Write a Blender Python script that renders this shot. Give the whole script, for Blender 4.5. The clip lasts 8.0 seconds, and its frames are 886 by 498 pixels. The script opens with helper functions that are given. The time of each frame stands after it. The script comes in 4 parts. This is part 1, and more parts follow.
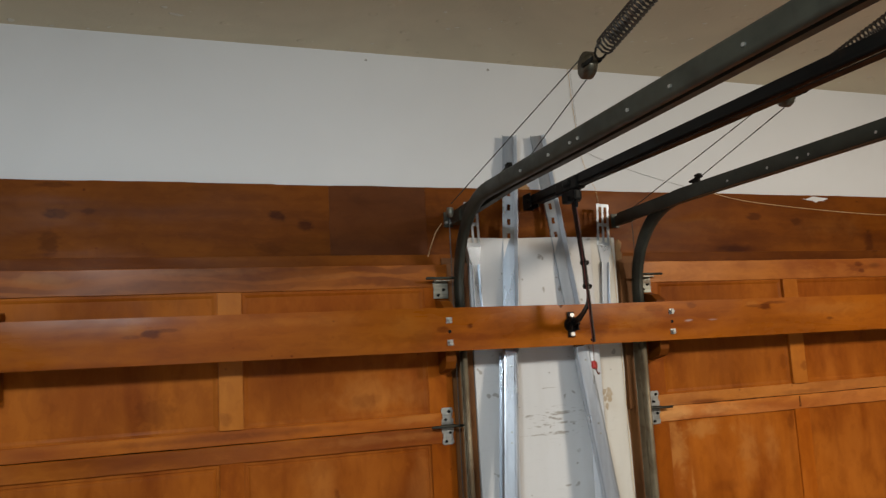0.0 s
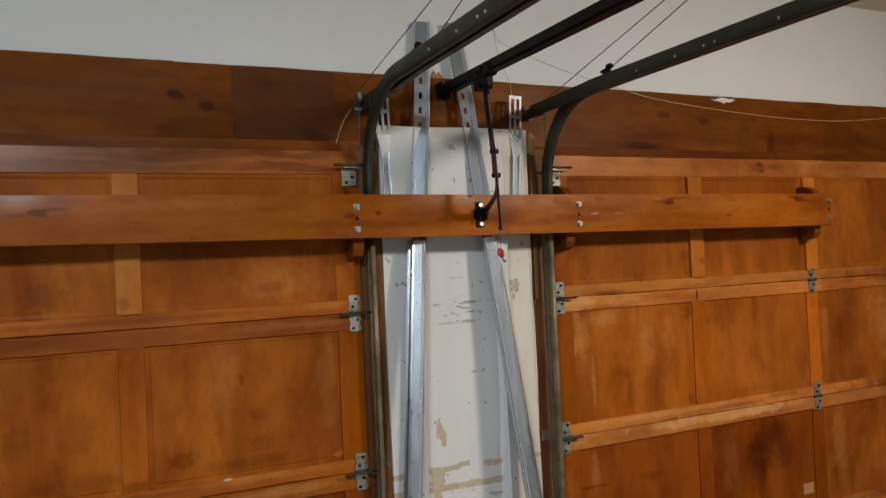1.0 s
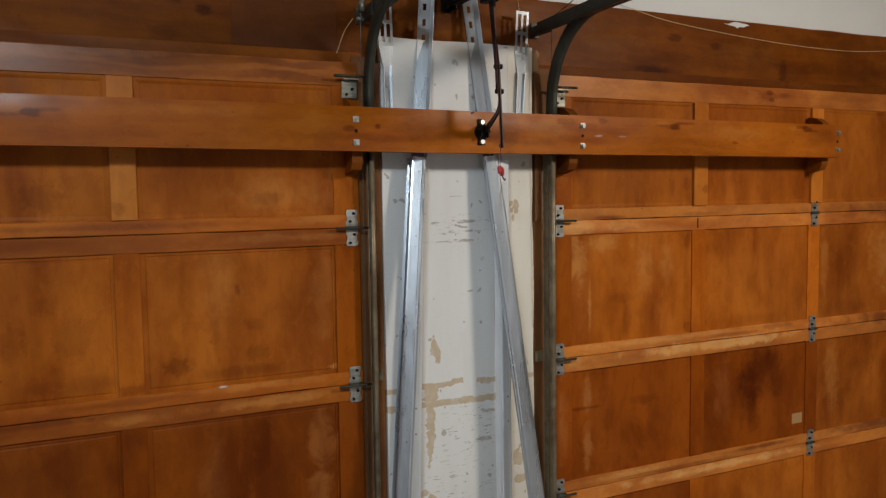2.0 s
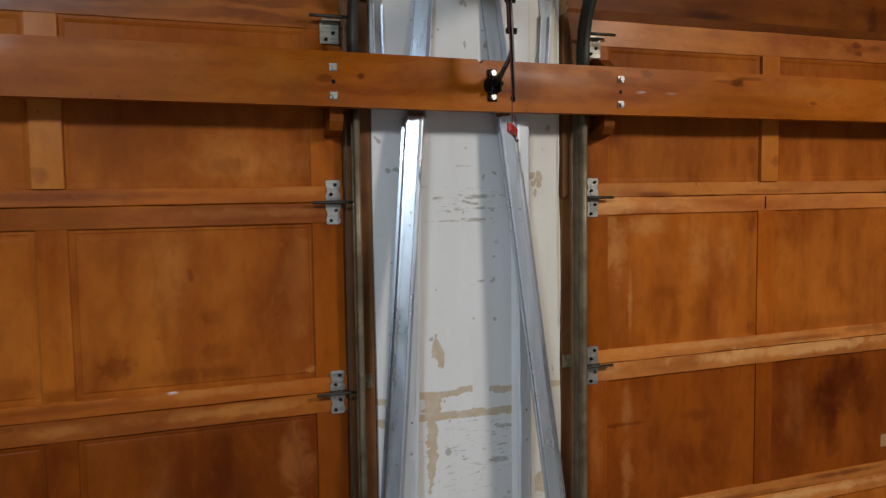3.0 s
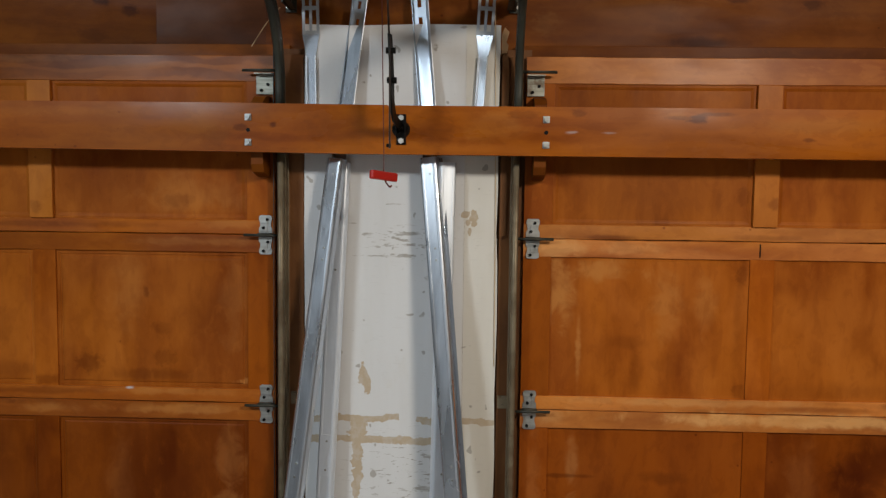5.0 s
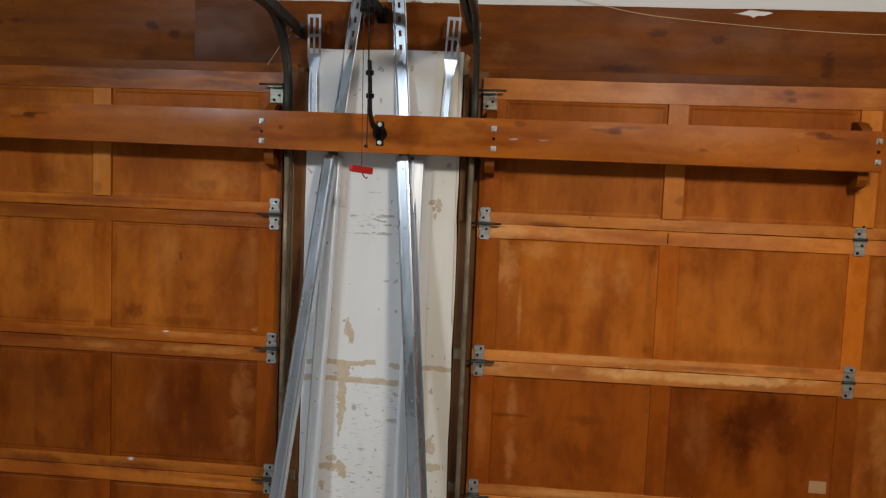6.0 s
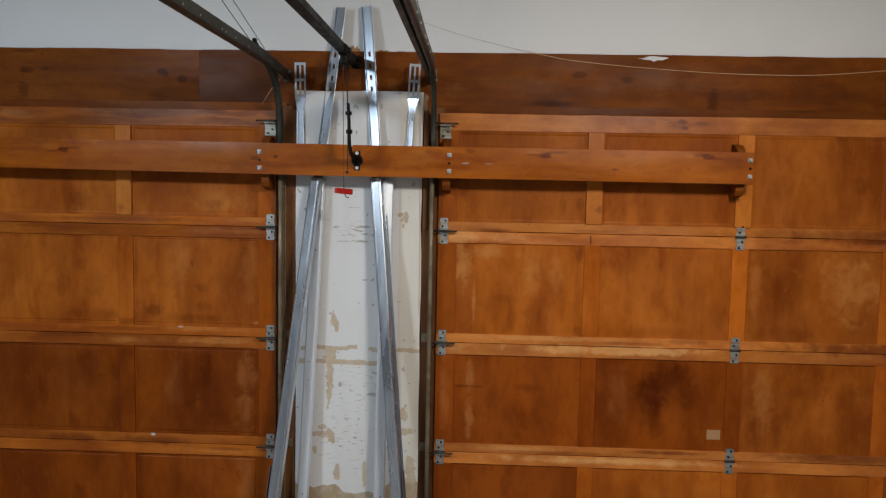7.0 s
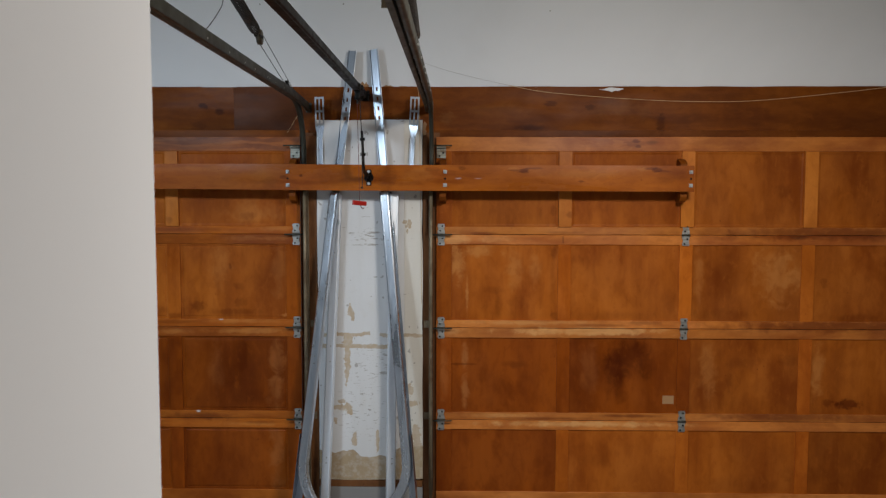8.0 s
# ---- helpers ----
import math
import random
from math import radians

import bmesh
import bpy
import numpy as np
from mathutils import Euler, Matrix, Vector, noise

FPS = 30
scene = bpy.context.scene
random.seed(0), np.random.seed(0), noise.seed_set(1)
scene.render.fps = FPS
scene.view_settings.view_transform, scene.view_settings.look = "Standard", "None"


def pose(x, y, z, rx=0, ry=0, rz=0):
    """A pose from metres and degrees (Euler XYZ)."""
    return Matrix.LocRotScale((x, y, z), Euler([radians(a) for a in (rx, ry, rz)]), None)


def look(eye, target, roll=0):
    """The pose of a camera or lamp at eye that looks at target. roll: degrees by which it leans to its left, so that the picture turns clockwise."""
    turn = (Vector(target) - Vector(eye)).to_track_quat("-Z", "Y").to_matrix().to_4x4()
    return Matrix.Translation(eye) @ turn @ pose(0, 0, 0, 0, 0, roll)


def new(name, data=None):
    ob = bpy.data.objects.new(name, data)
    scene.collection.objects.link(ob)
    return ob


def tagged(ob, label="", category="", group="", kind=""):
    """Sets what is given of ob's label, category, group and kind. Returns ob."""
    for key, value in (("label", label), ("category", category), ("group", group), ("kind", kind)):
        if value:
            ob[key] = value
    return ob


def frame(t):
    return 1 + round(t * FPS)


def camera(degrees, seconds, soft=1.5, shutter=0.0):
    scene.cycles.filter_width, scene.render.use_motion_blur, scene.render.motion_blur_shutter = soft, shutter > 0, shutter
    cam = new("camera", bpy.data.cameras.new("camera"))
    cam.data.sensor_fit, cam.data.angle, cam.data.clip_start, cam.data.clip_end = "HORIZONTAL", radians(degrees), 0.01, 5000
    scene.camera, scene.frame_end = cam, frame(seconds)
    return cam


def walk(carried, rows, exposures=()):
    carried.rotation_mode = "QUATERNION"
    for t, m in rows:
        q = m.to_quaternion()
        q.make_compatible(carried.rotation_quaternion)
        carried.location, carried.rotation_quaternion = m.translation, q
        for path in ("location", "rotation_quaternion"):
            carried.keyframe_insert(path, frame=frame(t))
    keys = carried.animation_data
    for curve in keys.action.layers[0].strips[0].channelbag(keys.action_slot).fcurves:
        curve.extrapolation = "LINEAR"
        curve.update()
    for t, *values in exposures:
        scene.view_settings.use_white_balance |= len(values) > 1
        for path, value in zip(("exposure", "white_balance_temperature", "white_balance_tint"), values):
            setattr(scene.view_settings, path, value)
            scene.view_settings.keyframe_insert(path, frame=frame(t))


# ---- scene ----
cam = camera(59.4, 8.0, soft=1.3, shutter=0.12)
PATH = [
    (0, (-1.084, -2.523, 1.854), (-0.406, -0.659, 2.112), -3.1),
    (0.5, (-1.025, -2.512, 1.863), (-0.164, -0.726, 2.121), -3.4),
    (1, (-1.028, -2.508, 1.765), (-0.174, -0.7, 1.794), -2.6),
    (1.5, (-1.046, -2.524, 1.733), (-0.191, -0.717, 1.657), -1.2),
    (1.7, (-1.028, -2.512, 1.729), (-0.154, -0.716, 1.627), -1.0),
    (2.8, (-0.826, -2.278, 1.639), (-0.143, -0.411, 1.424), -0.8),
    (3, (-0.655, -2.124, 1.626), (0.043, -0.255, 1.478), -0.8),
    (3.5, (-0.351, -2.001, 1.69), (0.325, -0.123, 1.566), -1.1),
    (4, (-0.129, -2.095, 1.718), (0.277, -0.141, 1.602), -0.8),
    (4.2, (-0.006, -2.126, 1.734), (0.344, -0.16, 1.615), -1.0),
    (5.3, (0.553, -2.552, 1.745), (0.379, -0.566, 1.59), 1.9),
    (5.5, (0.593, -2.681, 1.77), (0.428, -0.693, 1.615), 2.9),
    (6, (0.75, -2.974, 1.73), (0.572, -0.988, 1.572), 2.3),
    (6.5, (0.816, -3.307, 1.804), (0.646, -1.32, 1.653), 1.9),
    (7, (0.784, -3.65, 1.818), (0.704, -1.659, 1.652), 1.1),
    (7.5, (0.788, -4.016, 1.837), (0.742, -2.022, 1.693), 0.5),
    (8, (0.736, -4.393, 1.824), (0.697, -2.398, 1.685), 0.1),
]
EXPOSURES = [(0.0, 0.09, 7130, 10), (1.0, -0.04, 7150, 10), (1.5, -0.05, 7200, 10), (3.0, -0.12, 6600, 10), (3.6, -0.26, 6550, 10), (5.5, -0.02, 6950, 10), (6.3, 0.0, 6760, 10), (7.3, 0.0, 6450, 10), (8.0, -0.14, 6320, 10)]
walk(cam, [(t, look(eye, target, roll)) for t, eye, target, roll in PATH], EXPOSURES)

# world: plain daylight outside the closed garage
world = bpy.data.worlds.new("world")
scene.world = world
world.use_nodes = True
wn = world.node_tree
sky = wn.nodes.new("ShaderNodeTexSky")
sky.sky_type, sky.sun_disc = "NISHITA", False
sky.sun_elevation, sky.sun_rotation = radians(35), radians(250)
wn.links.new(sky.outputs[0], wn.nodes["Background"].inputs[0])
wn.nodes["Background"].inputs[1].default_value = 0.05


def ceiling_lamp(name, place, target, size, power, colour):
    data = bpy.data.lights.new(name, "AREA")
    data.shape, data.size, data.energy, data.color = "DISK", size, power, colour
    ob = new(name, data)
    ob.matrix_world = look(place, target)
    return ob


# the shaded ceiling lamps of the two bays: a cool one and a warmer one
ceiling_lamp("left_bay_lamp", (-1.5, -2.6, 2.84), (-1.25, -2.15, 0.4), 0.50, 66, (0.74, 0.88, 1.0))
ceiling_lamp("right_bay_lamp", (1.85, -2.6, 2.84), (1.7, -1.93, 0.4), 0.55, 72, (1.0, 0.94, 0.85))


# ---------------------------------------------------------------- materials
class Nodes:
    """Short words for building a node material."""

    def __init__(self, name):
        self.mat = bpy.data.materials.new(name)
        self.mat.use_nodes = True
        self.tree = self.mat.node_tree
        self.bsdf = self.tree.nodes["Principled BSDF"]
        self.geo = self.add("ShaderNodeNewGeometry")
        self.info = self.add("ShaderNodeObjectInfo")

    def add(self, kind):
        return self.tree.nodes.new(kind)

    def link(self, a, b):
        self.tree.links.new(a, b)

    def put(self, value, socket):
        if isinstance(value, bpy.types.NodeSocket):
            self.link(value, socket)
        elif isinstance(value, (tuple, list)) and len(value) == 3 and socket.type == "RGBA":
            socket.default_value = (*value, 1)
        else:
            socket.default_value = value

    def math(self, op, a, b=0.0, clamp=False):
        n = self.add("ShaderNodeMath")
        n.operation, n.use_clamp = op, clamp
        self.put(a, n.inputs[0])
        self.put(b, n.inputs[1])
        return n.outputs[0]

    def vmath(self, op, a, b):
        n = self.add("ShaderNodeVectorMath")
        n.operation = op
        self.put(a, n.inputs[0])
        self.put(b, n.inputs[1])
        return n.outputs[0]

    def place(self, scale=(1, 1, 1), shift=0.0):
        """World position, stretched, and moved by the object's random number."""
        p = self.vmath("MULTIPLY", self.geo.outputs["Position"], scale)
        if shift:
            c = self.add("ShaderNodeCombineXYZ")
            for i, f in enumerate((1.0, 0.37, 0.71)):
                self.link(self.math("MULTIPLY", self.info.outputs["Random"], shift * f), c.inputs[i])
            p = self.vmath("ADD", p, c.outputs[0])
        return p

    def noise(self, vec, scale, detail=4.0, rough=0.55, warp=0.0):
        n = self.add("ShaderNodeTexNoise")
        self.link(vec, n.inputs["Vector"])
        n.inputs["Scale"].default_value, n.inputs["Detail"].default_value = scale, detail
        n.inputs["Roughness"].default_value, n.inputs["Distortion"].default_value = rough, warp
        return n.outputs["Fac"]

    def span(self, value, lo, hi, to_lo=0.0, to_hi=1.0):
        n = self.add("ShaderNodeMapRange")
        n.interpolation_type = "SMOOTHSTEP"
        for i, v in enumerate((value, lo, hi, to_lo, to_hi)):
            self.put(v, n.inputs[i])
        return n.outputs[0]

    def mix(self, fac, a, b, kind="MIX"):
        n = self.add("ShaderNodeMix")
        n.data_type, n.blend_type = "RGBA", kind
        self.put(fac, n.inputs[0])
        self.put(a, n.inputs[6])
        self.put(b, n.inputs[7])
        return n.outputs[2]

    def bump(self, height, strength, distance=0.002):
        n = self.add("ShaderNodeBump")
        n.inputs["Strength"].default_value, n.inputs["Distance"].default_value = strength, distance
        self.link(height, n.inputs["Height"])
        self.link(n.outputs[0], self.bsdf.inputs["Normal"])

    def spot(self, x, z, rx, rz, warp, ragged=0.8, soft=0.75):
        """A soft-edged stain round (x, z) of the front wall, with a wavering outline."""
        s = self.add("ShaderNodeSeparateXYZ")
        self.link(self.geo.outputs["Position"], s.inputs[0])
        dx = self.math("DIVIDE", self.math("SUBTRACT", s.outputs[0], x), rx)
        dz = self.math("DIVIDE", self.math("SUBTRACT", s.outputs[2], z), rz)
        d = self.math("SQRT", self.math("ADD", self.math("MULTIPLY", dx, dx), self.math("MULTIPLY", dz, dz)))
        d = self.math("ADD", d, self.math("MULTIPLY", self.math("SUBTRACT", warp, 0.5), ragged * 1.6))
        return self.span(d, 1.0 - soft, 1.15, 1.0, 0.0)

    def finish(self, colour, rough, metal=0.0, coat=0.0):
        self.put(colour, self.bsdf.inputs["Base Color"])
        self.put(rough, self.bsdf.inputs["Roughness"])
        self.put(metal, self.bsdf.inputs["Metallic"])
        self.bsdf.inputs["Coat Weight"].default_value = coat
        self.bsdf.inputs["Coat Roughness"].default_value = 0.22
        return self.mat


def varnished_wood(name, axis, light, dark, gloss=0.38, knots=True, stains_and_shade=(), pale=(), coat=0.0, shine=0.2, worn=0.5, flame=0.0, smears=()):
    """Stained and varnished softwood; axis: the way the grain runs (x or z)."""
    n = Nodes(name)
    level = axis == "x"
    light, dark = (tuple(c * k for c, k in zip(tone, (1.025, 0.982, 0.85))) for tone in (light, dark))

    def along(u, v, shift):
        return n.place((u, 1.0, v) if level else (v, 1.0, u), shift)

    bands = n.noise(along(0.25, 11.0 if level else 4.5, 29.0), 1.0, 3.0, 0.45, 0.25)
    figure = n.noise(along(1.1, 19.0, 37.0), 1.5, 4.0, 0.55, 0.9)
    blotch = n.noise(along(0.75, 1.4, 23.0), 3.4 if level else 2.3, 4.0, 0.52, 0.4)
    region = n.noise(along(0.7, 1.1, 51.0), 1.7, 3.0, 0.5, 0.2)
    ragged = n.noise(along(0.28, 1.3, 13.0) if level else along(0.6, 1.2, 13.0), 7.0, 4.0, 0.52, 0.35)
    fac = n.math("ADD", n.math("MULTIPLY", bands, 0.34), n.math("MULTIPLY", blotch, 0.54))
    fac = n.math("ADD", fac, n.math("MULTIPLY", figure, 0.12))
    colour = n.mix(n.span(fac, 0.38, 0.62), light, dark)
    # a dull film of dust on the old varnish
    film = n.noise(along(0.6, 1.0, 71.0), 2.1, 4.0, 0.55, 0.4)
    colour = n.mix(n.span(film, 0.46, 0.66, 0.0, 0.30), colour, tuple(c * a + b for c, a, b in zip(light, (1.0, 1.12, 1.2), (0.03, 0.012, 0.007))))
    bright = tuple(min(c * k, 0.8) for c, k in zip(light, (1.28, 1.42, 1.9)))
    deep = tuple(c * k for c, k in zip(dark, (0.66, 0.50, 0.45)))
    # rubbed-through varnish, in clusters with ragged edges
    rub = n.math("MULTIPLY", n.span(ragged, 0.44, 0.66), n.span(region, 0.42, 0.62, 0.15, 1.0))
    colour = n.mix(n.math("MULTIPLY", rub, worn * 0.88), colour, bright)
    # dark soaked-in grime, and short streaks of it along the grain
    soak = n.math("MULTIPLY", n.span(ragged, 0.32, 0.48, 1.0, 0.0), n.span(region, 0.40, 0.58, 1.0, 0.1))
    colour = n.mix(n.math("MULTIPLY", soak, 0.45), colour, deep)
    if flame:
        w = n.add("ShaderNodeTexWave")
        w.wave_type, w.bands_direction = "BANDS", "Z" if level else "X"
        n.link(along(0.35, 1.0, 17.0), w.inputs["Vector"])
        for key, value in (("Scale", 7.0), ("Distortion", 7.0), ("Detail", 3.0), ("Detail Scale", 1.6), ("Detail Roughness", 0.55)):
            w.inputs[key].default_value = value
        colour = n.mix(n.math("MULTIPLY", n.span(w.outputs["Fac"], 0.35, 0.9), n.span(region, 0.35, 0.6, flame * 0.3, flame)), colour, bright)
    streak = n.noise(along(5.0, 60.0, 3.0), 1.2, 3.0, 0.6, 0.2)
    colour = n.mix(n.span(streak, 0.66, 0.76, 0.0, 0.10), colour, deep)
    v = n.add("ShaderNodeTexVoronoi")
    n.link(n.place((1, 1, 1), 9.0), v.inputs["Vector"])
    v.inputs["Scale"].default_value = 17.0
    colour = n.mix(n.math("MULTIPLY", n.span(v.outputs["Distance"], 0.03, 0.10, 0.8, 0.0), n.span(ragged, 0.56, 0.62)), colour, deep)
    tone = n.math("ADD", n.math("MULTIPLY", n.info.outputs["Random"], 0.5), n.math("MULTIPLY", region, 0.6))
    tone = n.span(tone, 0.15, 0.95, 0.80, 1.14)
    c = n.add("ShaderNodeCombineXYZ")
    for i in range(3):
        n.link(tone, c.inputs[i])
    colour = n.mix(1.0, colour, c.outputs[0], "MULTIPLY")
    if knots:
        v = n.add("ShaderNodeTexVoronoi")
        kx, kz = (2.0, 5.5) if level else (4.5, 2.2)
        n.link(n.place((kx, 1.0, kz), 19.0), v.inputs["Vector"])
        v.inputs["Scale"].default_value = 0.9
        d = n.math("ADD", v.outputs["Distance"], n.math("MULTIPLY", n.math("SUBTRACT", ragged, 0.5), 0.16))
        colour = n.mix(n.span(d, 0.03, 0.11, 0.75, 0.0), colour, (0.045, 0.014, 0.004))
    coarse = n.noise(n.place((1, 1, 1)), 13.0, 4.0, 0.6, 0.6)
    crisp = n.noise(n.place((1, 1, 1) if not level else (0.6, 1, 1.3)), 44.0, 5.0, 0.62, 0.5)
    # pale spots: rubbed varnish, and sheen painted into rails and beam
    for x, z, rx, rz, strength in pale:
        m = n.spot(x, z, rx, rz, coarse if max(rx, rz) > 0.075 else crisp, 1.5)
        colour = n.mix(n.math("MULTIPLY", n.math("MULTIPLY", m, strength), n.span(ragged, 0.34, 0.56, 0.45, 1.0)), colour, tuple(min(c * k + 0.02, 0.7) for c, k in zip(light, (1.3, 1.85, 3.4))))
    # dark spots: stains, plus shadow and falloff painted on beam and header
    for x, z, rx, rz, strength in stains_and_shade:
        m = n.spot(x, z, rx * 1.1, rz * 1.1, coarse if max(rx, rz) > 0.075 else crisp, 1.0, 0.75 if max(rx, rz) > 0.075 else 0.5)
        colour = n.mix(n.math("MULTIPLY", n.math("MULTIPLY", m, strength), n.span(ragged, 0.36, 0.60, 1.0, 0.8)), colour, tuple(c * k for c, k in zip(dark, (0.42, 0.31, 0.28))))
    for x, z, rx, rz, strength in smears:
        colour = n.mix(n.math("MULTIPLY", n.spot(x, z, rx, rz, crisp, 1.4), strength), colour, (0.60, 0.60, 0.62))
    mottle = n.noise(along(0.5, 1.0, 83.0), 26.0, 5.0, 0.65, 0.5)
    colour = n.mix(n.span(mottle, 0.40, 0.50, 0.16, 0.0), colour, deep)
    colour = n.mix(n.span(mottle, 0.54, 0.66, 0.0, 0.15), colour, bright)
    rough = n.span(n.math("ADD", n.math("MULTIPLY", blotch, 0.45), n.math("MULTIPLY", ragged, 0.55)), 0.38, 0.62, gloss - 0.08, gloss + 0.14)
    n.bump(n.math("ADD", n.math("MULTIPLY", ragged, 1.0), n.math("MULTIPLY", figure, 0.5)), 0.16, 0.0012)
    n.bsdf.inputs["Specular IOR Level"].default_value = shine
    return n.finish(colour, rough, 0.0, coat)


def plain_paint(name, colour, rough, bump_scale, bump_strength, distance=0.002, dirt=0.12):
    n = Nodes(name)
    a = n.noise(n.place(), 1.3, 4.0, 0.6, 0.4)
    b = n.noise(n.place(), bump_scale, 3.0, 0.6)
    c = n.mix(n.span(a, 0.35, 0.75, 0.0, dirt * 2), colour, tuple(v * (1 - dirt) * 0.9 for v in colour))
    n.bump(b, bump_strength, distance)
    return n.finish(c, rough)


def knockdown(name, colour):
    """Sprayed ceiling texture: flattened blobs on a fine grit."""
    n = Nodes(name)
    v = n.add("ShaderNodeTexVoronoi")
    n.link(n.place(), v.inputs["Vector"])
    v.inputs["Scale"].default_value = 11.0
    blob = n.span(v.outputs["Distance"], 0.08, 0.2, 1.0, 0.0)
    grit = n.noise(n.place(), 60.0, 3.0, 0.6)
    stain = n.noise(n.place(), 1.1, 4.0, 0.6, 0.5)
    c = n.mix(n.span(stain, 0.35, 0.7), colour, tuple(v * 0.86 for v in colour))
    crumbs = n.span(n.noise(n.place((1, 1, 1)), 24.0, 2.0, 0.5), 0.70, 0.74)
    c = n.mix(n.math("MULTIPLY", crumbs, 0.6), c, (0.85, 0.82, 0.76))
    n.bump(n.math("ADD", n.math("ADD", blob, crumbs), n.math("MULTIPLY", grit, 0.35)), 0.7, 0.006)
    return n.finish(c, 0.9)


def steel(name, light, dark, rough, metal=1.0, rust=0.0, streak=(3, 3, 40), grain=1.0):
    n = Nodes(name)
    a = n.noise(n.place(streak, 7.0), 2.0, 5.0, 0.6, 0.3)
    b = n.noise(n.place((1, 1, 1), 7.0), 14.0, 5.0, 0.65, 0.6)
    c = n.mix(n.span(a, 0.35, 0.7), light, dark)
    if rust:
        c = n.mix(n.span(b, 0.52, 0.66, 0.0, rust), c, (0.12, 0.05, 0.02))
    n.bump(b, 0.08 * grain, 0.001)
    return n.finish(c, n.span(b, 0.3, 0.75, rough - 0.07 * grain, rough + 0.14 * grain), metal)


def zinc(name, light, dark, rough, metal=1.0):
    """Zinc-coated sheet: faint spangle, drawn lines along its length, smudged gloss."""
    n = Nodes(name)
    lines = n.noise(n.place((60, 60, 0.7), 7.0), 1.0, 4.0, 0.6)
    smudge = n.noise(n.place((6, 6, 1.6), 7.0), 1.6, 5.0, 0.62, 0.5)
    v = n.add("ShaderNodeTexVoronoi")
    n.link(n.place((1, 1, 1), 5.0), v.inputs["Vector"])
    v.inputs["Scale"].default_value = 90.0
    fac = n.math("ADD", n.math("MULTIPLY", lines, 0.45), n.math("MULTIPLY", smudge, 0.55))
    c = n.mix(n.span(fac, 0.36, 0.64), light, dark)
    c = n.mix(n.span(v.outputs["Distance"], 0.2, 0.7, 0.0, 0.16), c, dark)
    n.bump(n.math("ADD", lines, n.math("MULTIPLY", smudge, 0.8)), 0.10, 0.0006)
    return n.finish(c, n.span(smudge, 0.35, 0.68, rough - 0.06, rough + 0.12), metal)


